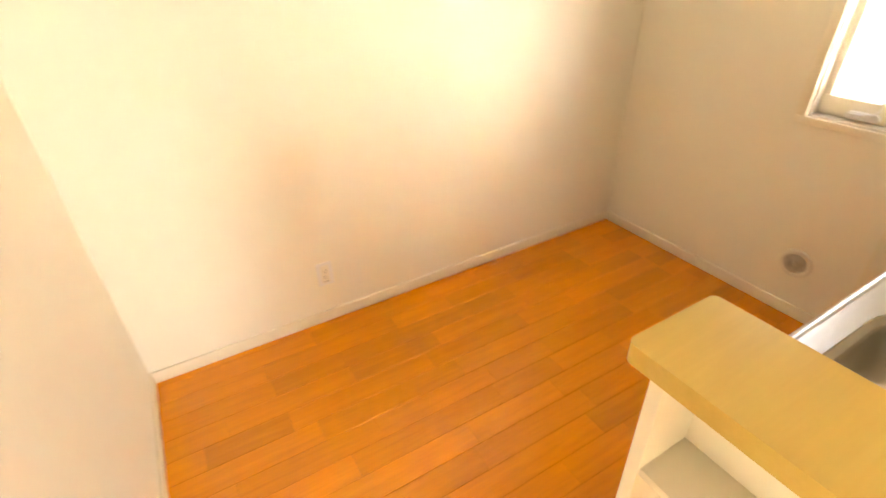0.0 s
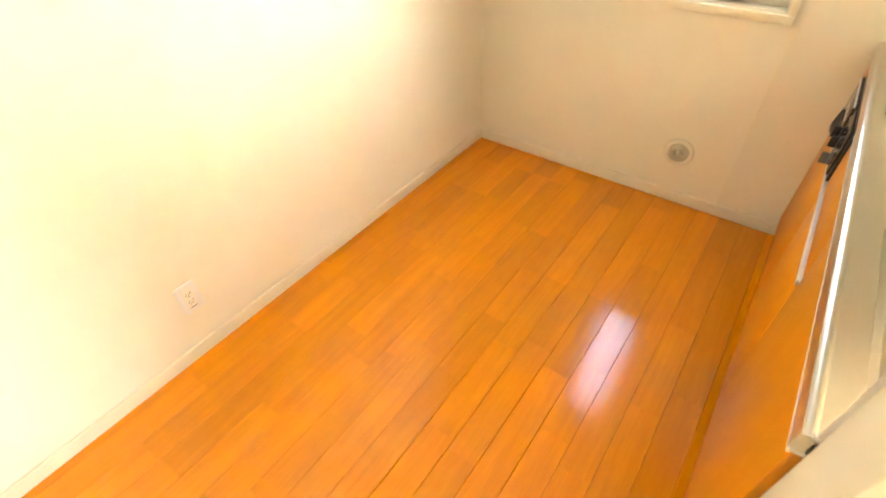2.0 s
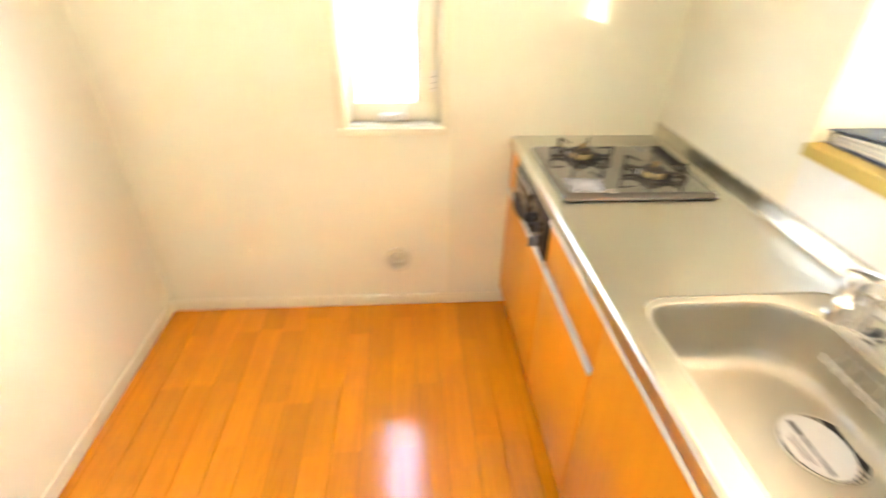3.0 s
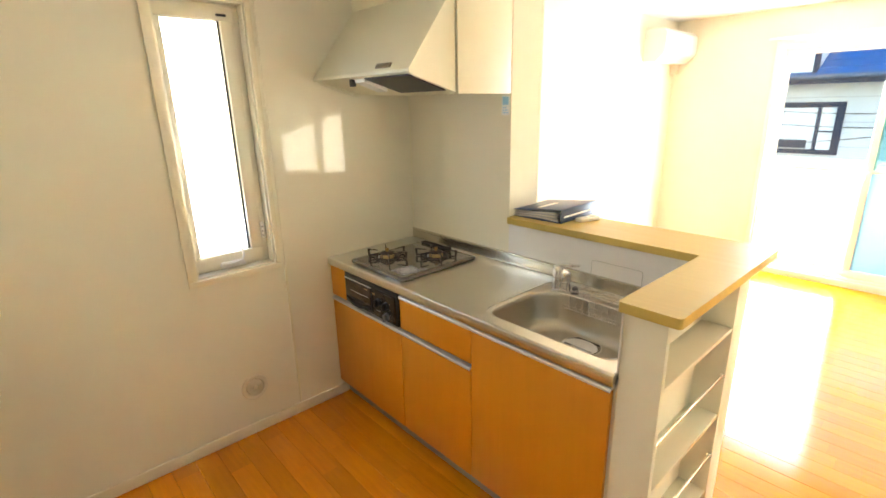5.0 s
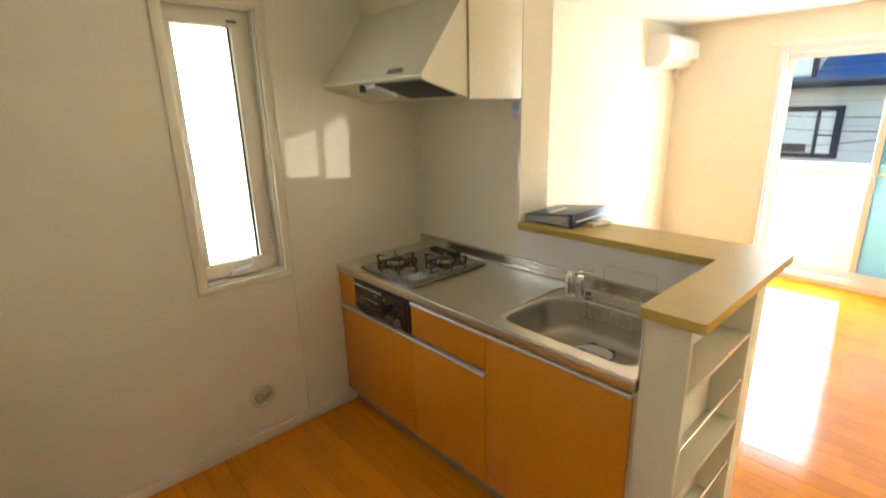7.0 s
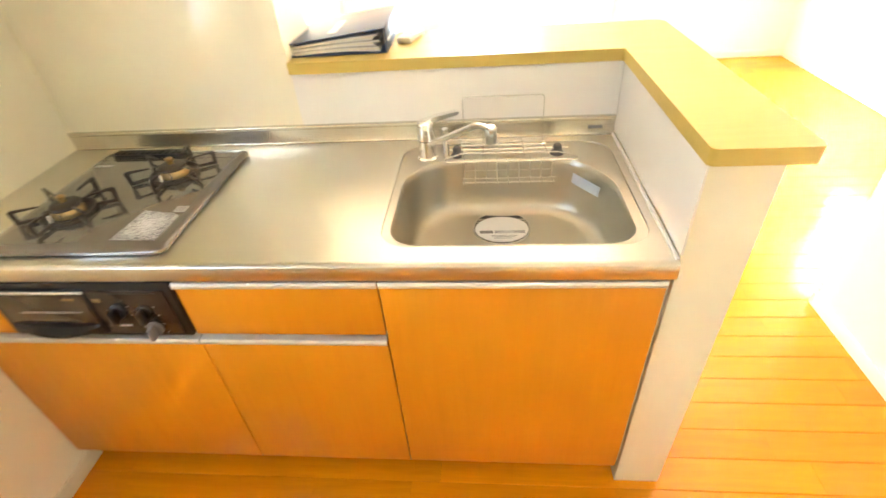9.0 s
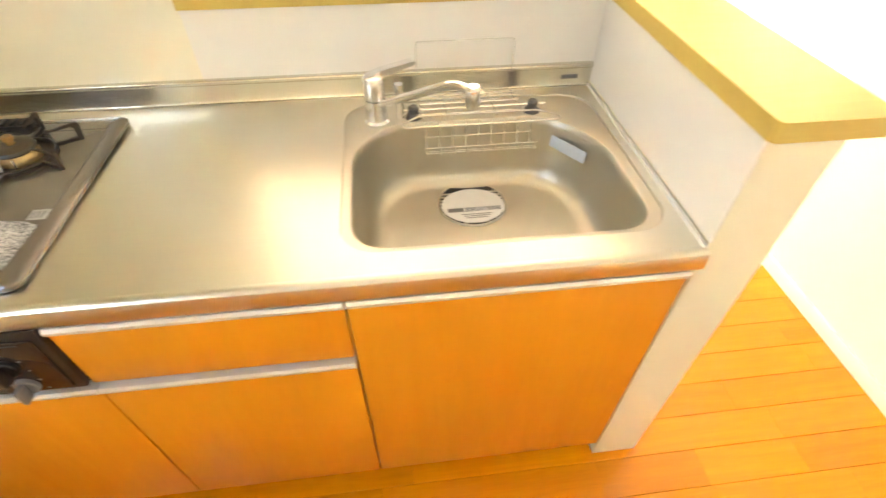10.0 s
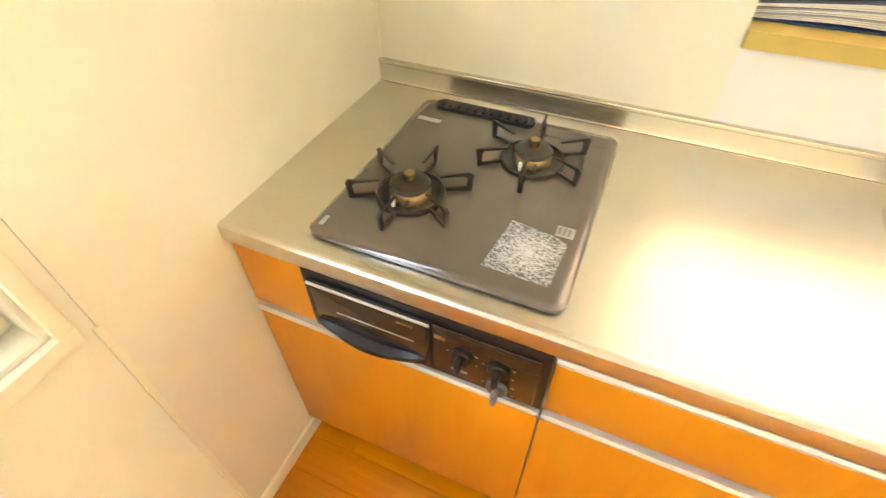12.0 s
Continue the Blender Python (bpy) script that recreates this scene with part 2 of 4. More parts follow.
M_GAP = mat("floor_joint", (0.26, 0.09, 0.012), 0.8)
M_DOOR = wood("orange_laminate", (0.73, 0.288, 0.014), (0.70, 0.270, 0.011), 0.36, "OBJECT", 2, 0.03)
M_LEDGE = wood("pale_wood_board", (0.61, 0.445, 0.11), (0.56, 0.40, 0.09), 0.33, "OBJECT", 0, 0.02)
M_STEEL = mat("stainless_steel", (0.69, 0.67, 0.59), 0.33, 1.0, var=0.05, scale=2.5, fine=420, bump=0.02, stretch=(0.05, 1, 1), rvar=0.05)
M_EDGE = mat("polished_steel_edge", (0.67, 0.645, 0.56), 0.25, 1.0, var=0.04, scale=2.5, fine=420, bump=0.01, stretch=(0.05, 1, 1), rvar=0.03)
M_BOWL = mat("satin_steel_bowl", (0.56, 0.54, 0.465), 0.38, 1.0, var=0.06, scale=4, fine=380, bump=0.02, rvar=0.06)
M_ALU = mat("aluminium_rail", (0.78, 0.77, 0.75), 0.40, 0.5, var=0.03, fine=300, stretch=(0.05, 1, 1))
M_CHROME = mat("chrome", (0.88, 0.88, 0.88), 0.18, 1.0, var=0.02, rvar=0.02)
M_WIRE = mat("steel_wire", (0.74, 0.73, 0.70), 0.26, 1.0, var=0.04)
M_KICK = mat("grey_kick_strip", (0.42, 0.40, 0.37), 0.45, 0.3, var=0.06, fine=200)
M_HOB = mat("grey_enamel", (0.125, 0.106, 0.080), 0.06, 0.0, var=0.08, scale=6, fine=900, rvar=0.02, coat=1.0, spec=0.7)
M_IRON = mat("black_enamel_iron", (0.036, 0.025, 0.017), 0.38, 0.0, var=0.3, scale=30, fine=300, bump=0.1)
M_BURNER = mat("burner_alloy", (0.50, 0.37, 0.19), 0.36, 0.85, var=0.2, scale=40, fine=300)
M_BRASS = mat("brass_tip", (0.40, 0.27, 0.12), 0.35, 1.0, var=0.12, scale=60)
M_BLACK = mat("black_plastic", (0.013, 0.012, 0.012), 0.36, var=0.2, scale=8, fine=200)
M_DGLASS = mat("smoked_glass", (0.05, 0.034, 0.02), 0.08, var=0.1, rvar=0.02)
M_DBROWN = mat("dark_brown_panel", (0.035, 0.022, 0.014), 0.20, var=0.15)
M_WHITE = mat("white_plastic", (0.80, 0.78, 0.73), 0.35, var=0.02)
M_PAPER = mat("white_paper", (0.82, 0.81, 0.78), 0.7, var=0.04, scale=40, fine=300)
M_FILM = mat("pale_blue_film", (0.62, 0.68, 0.76), 0.3, var=0.05, scale=60)
M_GREYTXT = mat("grey_print", (0.22, 0.21, 0.20), 0.6, var=0.2)
M_GREYPRINT = mat("grey_sticker", (0.40, 0.38, 0.35), 0.5, var=0.2, scale=80, fine=500)
M_BLUETXT = mat("blue_print", (0.34, 0.60, 0.78), 0.5, var=0.1)
M_NAVY = mat("navy_cover", (0.018, 0.046, 0.12), 0.36, var=0.15, scale=12, fine=300, bump=0.05)
M_HOOD = mat("cream_painted_steel", (0.80, 0.745, 0.545), 0.40, var=0.02, scale=3, fine=200, rvar=0.03)
M_FILTER = mat("dark_filter", (0.03, 0.03, 0.032), 0.4, 0.5, var=0.2, fine=250)
M_GLASS = glass("clear_glass", (0.97, 0.99, 0.98), 0.0)
M_TEAL = glass("tinted_glass", (0.35, 0.70, 0.72), 0.05)
M_OBSCURE = glass("obscured_glass", (0.36, 0.70, 0.95), 0.6)
M_FROST = glass("frosted_glass", (0.98, 0.99, 1.0), 0.55)
M_GASKET = mat("dark_gasket", (0.03, 0.032, 0.035), 0.6)
M_JOINT = mat("siding_joint", (0.30, 0.33, 0.38), 0.8)
M_SIDING = mat("pale_siding", (0.50, 0.55, 0.60), 0.8, var=0.06, scale=2, fine=60, bump=0.1)
M_ROOF = mat("blue_roof", (0.010, 0.085, 0.26), 0.95, var=0.25, scale=2, fine=30, bump=0.2, spec=0.05)
M_NAVYFRAME = mat("dark_blue_frame", (0.004, 0.014, 0.045), 0.6, spec=0.2)
M_NGLASS = mat("far_window_glass", (0.62, 0.70, 0.76), 0.08, var=0.1)
M_GROUND = mat("asphalt", (0.07, 0.07, 0.07), 0.9, var=0.2, scale=1, fine=60)
M_CONC = mat("balcony_concrete", (0.42, 0.41, 0.39), 0.85, var=0.12, scale=3, fine=90, bump=0.15)
M_KNOB = mat("grey_plastic", (0.17, 0.17, 0.175), 0.4)
M_BADGE = mat("bronze_badge", (0.30, 0.24, 0.16), 0.35, 0.6)
M_GUTTER = mat("blue_grey_gutter", (0.03, 0.06, 0.12), 0.6)
M_SLOT = mat("slot_shadow", (0.40, 0.34, 0.22), 0.8)
M_CUP = mat("grey_rubber", (0.12, 0.115, 0.11), 0.35)
M_CABLE = mat("black_cable", (0.10, 0.10, 0.11), 0.6)


def speckled(name):
    """Black and white print, too fine to read, paler in the middle."""
    m = mat(name, (0.5, 0.5, 0.5), 0.5)
    N, L = m.node_tree.nodes, m.node_tree.links
    n = N.new("ShaderNodeTexNoise")
    n.inputs["Scale"].default_value, n.inputs["Detail"].default_value = 560.0, 5
    tc = N.new("ShaderNodeTexCoord")
    mp = N.new("ShaderNodeMapping")
    mp.inputs["Scale"].default_value = (0.55, 1.0, 1.0)
    L.new(tc.outputs["Object"], mp.inputs[0])
    L.new(mp.outputs[0], n.inputs["Vector"])
    far = N.new("ShaderNodeVectorMath")
    far.operation = "LENGTH"
    L.new(tc.outputs["Object"], far.inputs[0])
    mid_pale = N.new("ShaderNodeMapRange")
    mid_pale.inputs[1].default_value, mid_pale.inputs[2].default_value = 0.0, 0.055
    mid_pale.inputs[3].default_value, mid_pale.inputs[4].default_value = 0.10, -0.02
    L.new(far.outputs["Value"], mid_pale.inputs[0])
    add = N.new("ShaderNodeMath")
    L.new(n.outputs[0], add.inputs[0])
    L.new(mid_pale.outputs[0], add.inputs[1])
    r = N.new("ShaderNodeMapRange")
    r.inputs[1].default_value, r.inputs[2].default_value = 0.42, 0.58
    r.inputs[3].default_value, r.inputs[4].default_value = 0.04, 0.62
    L.new(add.outputs[0], r.inputs[0])
    c = N.new("ShaderNodeCombineXYZ")
    for i in range(3):
        L.new(r.outputs[0], c.inputs[i])
    L.new(c.outputs[0], N["Principled BSDF"].inputs["Base Color"])
    return m


M_SPECK = speckled("mottled_sticker")

# ---- large structure ----
XW, YL, XN, YN = 0.0, -2.17, 2.628, 0.17      # window wall, long wall, side wall of the kitchen and its end
YF, XR, ZC = 3.49, 4.05, 2.375                # far wall, living room's other wall, ceiling
T = 0.12
WY0, WY1, WZ0, WZ1 = -1.268, -0.895, 0.885, 2.072    # kitchen window opening
DX0, DX1, DZ0, DZ1 = 0.93, 2.5, 0.06, 2.065          # balcony door opening

solid("wall_window", boxes((-T, 0, YL - T, WY0, 0, ZC), (-T, 0, WY1, YF + T, 0, ZC), (-T, 0, WY0, WY1, 0, WZ0), (-T, 0, WY0, WY1, WZ1, ZC)),
      M_WALL, "cream white wallpapered wall with a narrow window", "wall", kind="structure")
solid("wall_long", one(0, XN + T, YL - T, YL, 0, ZC), M_WALL, "plain cream white wallpapered kitchen wall", "wall", kind="structure")
solid("wall_side", one(XN, XN + T, YL, YN - T, 0, ZC), M_WALL, "cream white wall closing the kitchen", "wall", kind="structure")
solid("wall_hall", one(XN, XR + T, YN - T, YN, 0, ZC), M_WALL, "cream white wall between living room and hall", "wall", kind="structure")
solid("wall_living", one(XR, XR + T, YN, YF + T, 0, ZC), M_WALL, "cream white living room wall", "wall", kind="structure")
solid("wall_far", boxes((0, DX0, YF, YF + T, 0, ZC), (DX1, XR, YF, YF + T, 0, ZC), (DX0, DX1, YF, YF + T, DZ1, ZC), (DX0, DX1, YF, YF + T, -0.1, DZ0)),
      M_WALL, "cream white wall with a glazed balcony door", "wall", kind="structure")
solid("ceiling", boxes((-T, XN + T, YL - T, YN - T, ZC, ZC + 0.1), (-T, XR + T, YN - T, YF + T, ZC, ZC + 0.1)), M_CEIL, "white papered ceiling", "ceiling", kind="structure")
floor = solid("floor", boxes((-T, XN + T, YL - T, YN - T, -0.12, -0.010), (-T, XR + T, YN - T, YF + T, -0.12, -0.010)), M_GAP, "glossy orange brown strip wood floor", "floor", kind="structure")

# partition: full height stub beside the hob, low wall under the ledge
PX = 0.763
solid("wall_partition", boxes((0, PX, 0.0, 0.22, 0, ZC), (PX, 1.68, 0.0, 0.10, 0, 1.057)), M_WALL,
      "cream white partition stub with a low wall under the ledge", "wall", kind="structure")


def baseboard(x0, x1, y0, y1):
    bm = one(x0, x1, y0, y1, 0.0, 0.058, 0.003)
    return solid("baseboard", bm, M_TRIM, "cream wooden baseboard along the wall", "baseboard", "baseboards", "structure")


B = 0.011
baseboard(0, B, YL + B, -0.55)
baseboard(0, XN, YL, YL + B)
baseboard(XN - B, XN, YL + B, YN)
baseboard(XN - B, XR, YN, YN + B)
baseboard(0, B, 0.22, YF - B)
baseboard(0, DX0 - 0.05, YF - B, YF)
baseboard(DX1 + 0.05, XR - B, YF - B, YF)
baseboard(XR - B, XR, YN + B, YF - B)

# glossy kitchen panels
solid("kitchen_panel", one(0, 0.004, -0.85, -0.004, 0.058, ZC), M_PANEL, "glossy cream kitchen wall panel beside the hob", "wall panel", "kitchen panels", "structure")
solid("kitchen_panel", one(0.004, PX, -0.004, 0.0, 0.86, ZC), M_PANEL, "glossy cream kitchen wall panel behind the hob", "wall panel", "kitchen panels", "structure")
solid("kitchen_panel", one(PX, 1.676, -0.004, 0.0, 0.86, 1.057), M_SPLASH, "glossy white splash panel behind the sink", "wall panel", "kitchen panels", "structure")
solid("kitchen_panel", one(1.676, 1.68, -0.596, 0.0, 0.86, 1.057), M_SPLASH, "glossy white splash panel beside the sink", "wall panel", "kitchen panels", "structure")
solid("trim_1", one(0, 0.0056, -0.857, -0.846, 0.060, WZ0 - 0.032), M_SEAM, "thin beige panel edge strip", "trim", kind="structure")
solid("trim_2", one(0, 0.0056, -0.857, -0.846, WZ1 + 0.034, ZC), M_SEAM, "thin beige panel edge strip", "trim", kind="structure")
solid("trim_3", one(0.004, 0.008, -0.008, -0.004, 0.89, 1.72), M_SEAM, "thin beige corner seal", "trim", kind="structure")


# ---- kitchen window ----
def kitchen_window():
    w = thing("window_1", (-0.04, (WY0 + WY1) / 2, WZ0), "narrow casement window with frosted glass and cream frame", "window", kind="structure")
    part("casing", frame_boxes("x", 0.0, 0.016, WY0 - 0.038, WY1 + 0.022, WZ0 - 0.028, WZ1 + 0.034, (0.040, 0.024, 0.030, 0.036), 0.002), M_TRIM, w)
    part("reveal", frame_boxes("x", -T, -0.0005, WY0 - 0.001, WY1 + 0.001, WZ0 - 0.001, WZ1 + 0.001, 0.012, 0.001), M_VINYL, w)
    y0, y1, z0, z1 = WY0 + 0.012, WY1 - 0.012, WZ0 + 0.012, WZ1 - 0.012
    part("window_frame", frame_boxes("x", -0.10, -0.05, y0, y1, z0, z1, (0.018, 0.036, 0.022, 0.022), 0.002), M_VINYL, w)
    sash = part("sash", frame_boxes("x", -0.085, -0.038, y0 + 0.001, y1 - 0.03, z0 + 0.014, z1 - 0.016, (0.030, 0.054, 0.062, 0.050), 0.003), M_VINYL, w)
    gy0, gy1, gz0, gz1 = y0 + 0.030, y1 - 0.083, z0 + 0.075, z1 - 0.065
    part("gasket", frame_boxes("x", -0.066, -0.058, gy0 - 0.002, gy1 + 0.002, gz0 - 0.002, gz1 + 0.002, (0.004, 0.011, 0.004, 0.005)), M_GASKET, sash)
    pane = part("pane", one(-0.064, -0.060, gy0 - 0.001, gy1 + 0.001, gz0 - 0.001, gz1 + 0.001), M_FROST, sash, "frosted glass pane")
    # crank operator
    cy, cz = (y0 + y1) / 2 - 0.01, z0 + 0.012
    bm = bmesh.new()
    prism(bm, round_poly([(cy - 0.062, cz), (cy + 0.062, cz), (cy + 0.05, cz + 0.026), (cy - 0.05, cz + 0.026)], 0.01, 5), "x", -0.05, -0.014)
    bevelled(bm, 0.004)
    op = part("crank_housing", bm, M_WHITE, w)
    bm = bmesh.new()
    tube(bm, [(-0.016, cy - 0.045, cz + 0.016), (-0.010, cy, cz + 0.02), (-0.008, cy + 0.04, cz + 0.03), (-0.010, cy + 0.052, cz + 0.05), (-0.014, cy + 0.047, cz + 0.085)], 0.0055, 8)
    part("crank_handle", bm, M_WHITE, op)
    # hinge bracket and maker's strip on the jamb
    part("stay", one(-0.036, -0.03, y1 - 0.03, y1 - 0.012, z0 + 0.12, z0 + 0.2, 0.001), M_WHITE, w)
    for k in range(3):
        part("print_bar", one(-0.0302, -0.0295, y1 - 0.027, y1 - 0.017, z0 + 0.13 + 0.022 * k, z0 + 0.135 + 0.022 * k), M_GREYTXT, w)
    part("top_catch", one(-0.038, -0.026, y1 - 0.10, y1 - 0.06, z1 - 0.05, z1 - 0.042, 0.001), M_GASKET, w)
    return w


kitchen_window()


# ---- balcony door ----
def balcony_door():
    d = thing("door_1", ((DX0 + DX1) / 2, YF, DZ0), "white framed sliding glass balcony door, closed", "sliding door", kind="structure")
    part("door_casing", frame_boxes("y", YF - 0.014, YF, DX0 - 0.04, DX1 + 0.04, DZ0 - 0.028, DZ1 + 0.04, (0.042, 0.042, 0.03, 0.042), 0.002), M_WHITE, d)
    part("door_frame", frame_boxes("y", YF + 0.001, YF + 0.1, DX0 - 0.001, DX1 + 0.001, DZ0 - 0.001, DZ1 + 0.001, 0.026, 0.002), M_WHITE, d)
    mid = 1.70
    for name, x0, x1, y0, glassm in (("sash", DX0 + 0.025, mid + 0.03, YF + 0.055, M_GLASS), ("sash", mid - 0.03, DX1 - 0.025, YF + 0.02, M_TEAL)):
        s = part(name, frame_boxes("y", y0, y0 + 0.03, x0, x1, DZ0 + 0.026, DZ1 - 0.026, (0.05, 0.05, 0.07, 0.05), 0.003), M_WHITE, d)
        zr = 1.018
        p = part("pane", one(x0 + 0.049, x1 - 0.049, y0 + 0.013, y0 + 0.018, zr + 0.010, DZ1 - 0.075), glassm, s)
        p.visible_shadow = False
        part("lower_pane", one(x0 + 0.049, x1 - 0.049, y0 + 0.013, y0 + 0.018, DZ0 + 0.095, zr - 0.010), M_OBSCURE if glassm is M_TEAL else M_FROST, s, "obscured glass lower pane")
        part("mid_rail", one(x0 + 0.049, x1 - 0.049, y0 - 0.002, y0 + 0.024, zr - 0.0125, zr + 0.0125, 0.002), M_WHITE, s)
        if glassm is M_TEAL:
            part("lock", one(x0 + 0.012, x0 + 0.036, y0 - 0.02, y0, 0.95, 1.02, 0.004), M_WHITE, s)
    return d


balcony_door()

rail = thing("curtain_rail", (1.8, YF - 0.06, 2.13), "white metal curtain rail above the balcony door", "curtain rail")
part("rail", one(0.84, 2.8, YF - 0.075, YF - 0.052, 2.115, 2.132, 0.003), M_WHITE, rail)
for x in (0.92, 1.8, 2.72):
    part("bracket", one(x - 0.012, x + 0.012, YF - 0.052, YF, 2.118, 2.129, 0.002), M_WHITE, rail)


# ---- air conditioner ----
def air_conditioner():
    y0, y1, z0 = 2.80, 3.482, 1.975
    a = thing("air_conditioner", (0.1, (y0 + y1) / 2, z0), "white wall mounted air conditioner near the ceiling", "air conditioner")
    prof = round_poly([(0.001, z0), (0.12, z0 - 0.005), (0.205, z0 + 0.08), (0.205, z0 + 0.24), (0.17, z0 + 0.275), (0.001, z0 + 0.275)], [0.005, 0.03, 0.06, 0.03, 0.02, 0.005], 6)
    part("casing", prism(bmesh.new(), prof, "y", y0, y1), M_WHITE, a)
    part("louvre", prism(bmesh.new(), [(0.10, z0 - 0.006), (0.185, z0 + 0.055), (0.19, z0 + 0.05), (0.105, z0 - 0.012)], "y", y0 + 0.06, y1 - 0.06), M_VINYL, a)
    part("pipe_cover", one(0.0, 0.06, y1 - 0.07, y1 - 0.01, z0 - 0.1, z0, 0.006), M_VINYL, a)


air_conditioner()


# ---- ledge and end shelf ----
ledge_poly = round_poly([(PX, -0.021), (1.668, -0.021), (1.668, -0.612), (1.845, -0.612), (1.845, 0.272), (PX, 0.272)], [0.003, 0.006, 0.012, 0.014, 0.03, 0.003], 5)
bm = prism(bmesh.new(), ledge_poly, "z", 1.057, 1.088)
bm = bevelled(bm, 0.004, 2, 60)
solid("counter_ledge", bm, M_LEDGE, "pale yellow wood L-shaped ledge over the counter", "counter ledge", kind="structure")


def end_shelf():
    x0, x1, y0, y1 = 1.68, 1.806, -0.590, 0.10
    yi = -0.008
    s = thing("end_shelf", (1.74, -0.2, 0), "cream built-in open shelf at the counter end", "shelf")
    part("back_panel", one(x0, x0 + 0.018, y0 + 0.022, yi, 0.0, 1.057), M_WALL, s)
    part("side_panel", one(x0, x1, y0, y0 + 0.022, 0, 1.057, 0.0015), M_WALL, s)
    part("side_panel", one(x0, x1, yi, y1, 0, 1.057, 0.0015), M_WALL, s)
    for z in (0.842, 0.484, 0.13):
        part("shelf_board", one(x0 + 0.018, x1 - 0.003, y0 + 0.022, yi, z - 0.016, z, 0.0015), M_VINYL, s)
    part("top_rail", one(x0 + 0.018, x1 - 0.004, y0 + 0.022, yi, 1.040, 1.057), M_VINYL, s)
    for z in (0.652, 0.30):
        bar = part("bar", cyl(bmesh.new(), (x1 - 0.008, y0 + 0.023, z), (x1 - 0.008, yi - 0.001, z), 0.0045, n=12), M_CHROME, s, "thin chrome bar")
        for y, d in ((y0 + 0.022, 0.008), (yi, -0.008)):
            part("bar_socket", cyl(bmesh.new(), (x1 - 0.008, y, z), (x1 - 0.008, y + d, z), 0.008, n=14), M_CHROME, bar)


end_shelf()

# ---- base cabinets ----
YD0, YD1 = -0.600, -0.582     # front and back of the doors


def cab_body(c, x0, x1):
    bm = boxes((x0, x0 + 0.016, YD1, -0.004, 0.098, 0.808), (x1 - 0.016, x1, YD1, -0.004, 0.098, 0.808), (x0 + 0.016, x1 - 0.016, YD1, -0.004, 0.098, 0.114), (x0 + 0.016, x1 - 0.016, -0.02, -0.004, 0.114, 0.808))
    part("body", bm, M_VINYL, c)
    part("kick_board", one(x0, x1, -0.545, -0.53, 0.0, 0.098), M_KICK, c, "grey metal-faced kick board")


def front(c, name, x0, x1, z0, z1, handle=True):
    """A laminate front with an aluminium pull along its top edge."""
    g = 0.002
    d = part(name, one(x0 + g, x1 - g, YD0, YD1, z0, z1 - (0.006 if handle else 0), 0.0015), M_DOOR, c)
    if handle:
        prof = [(YD1, z1 - 0.006), (YD0 - 0.002, z1 - 0.006), (YD0 - 0.002, z1 - 0.010), (YD0 - 0.005, z1 - 0.011), (YD0 - 0.0065, z1 - 0.003), (YD0 - 0.003, z1 + 0.003), (YD1, z1 + 0.005)]
        part("handle", bevelled(prism(bmesh.new(), prof, "x", x0 + g, x1 - g), 0.001, 1), M_ALU, d, "aluminium pull along the top edge")
    return d


def cabinet(x0, x1, label):
    c = thing("base_cabinet", ((x0 + x1) / 2, -0.3, 0), label, "kitchen cabinet", "kitchen base cabinets")
    cab_body(c, x0, x1)
    return c


c1 = cabinet(0.006, 0.619, "orange wood-look base cabinet under the gas hob")
front(c1, "door", 0.006, 0.619, 0.098, 0.618)
part("filler", one(0.008, 0.162, YD0, YD1, 0.636, 0.806, 0.0015), M_DOOR, c1)
c2 = cabinet(0.619, 1.077, "orange wood-look base cabinet with a drawer")
front(c2, "door", 0.619, 1.077, 0.098, 0.618)
front(c2, "drawer", 0.619, 1.077, 0.638, 0.796)
c3 = cabinet(1.077, 1.678, "orange wood-look sink cabinet with one wide door")
front(c3, "door", 1.077, 1.668, 0.098, 0.796)
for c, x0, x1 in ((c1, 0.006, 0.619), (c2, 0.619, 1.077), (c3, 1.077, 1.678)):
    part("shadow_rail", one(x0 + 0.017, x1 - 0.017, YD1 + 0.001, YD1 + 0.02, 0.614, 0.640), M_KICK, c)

# ---- worktop with sink ----
XT = 1.675
RIM = round_poly([(1.074, -0.546), (1.648, -0.546), (1.648, -0.052), (1.074, -0.052)], [0.065, 0.065, 0.075, 0.075], 8)
BOWL = round_poly([(1.088, -0.534), (1.630, -0.534), (1.630, -0.27), (1.545, -0.135), (1.17, -0.135), (1.088, -0.235)], [0.06, 0.06, 0.16, 0.13, 0.10, 0.12], 8)
SC = (1.362, -0.33)
NS = 120


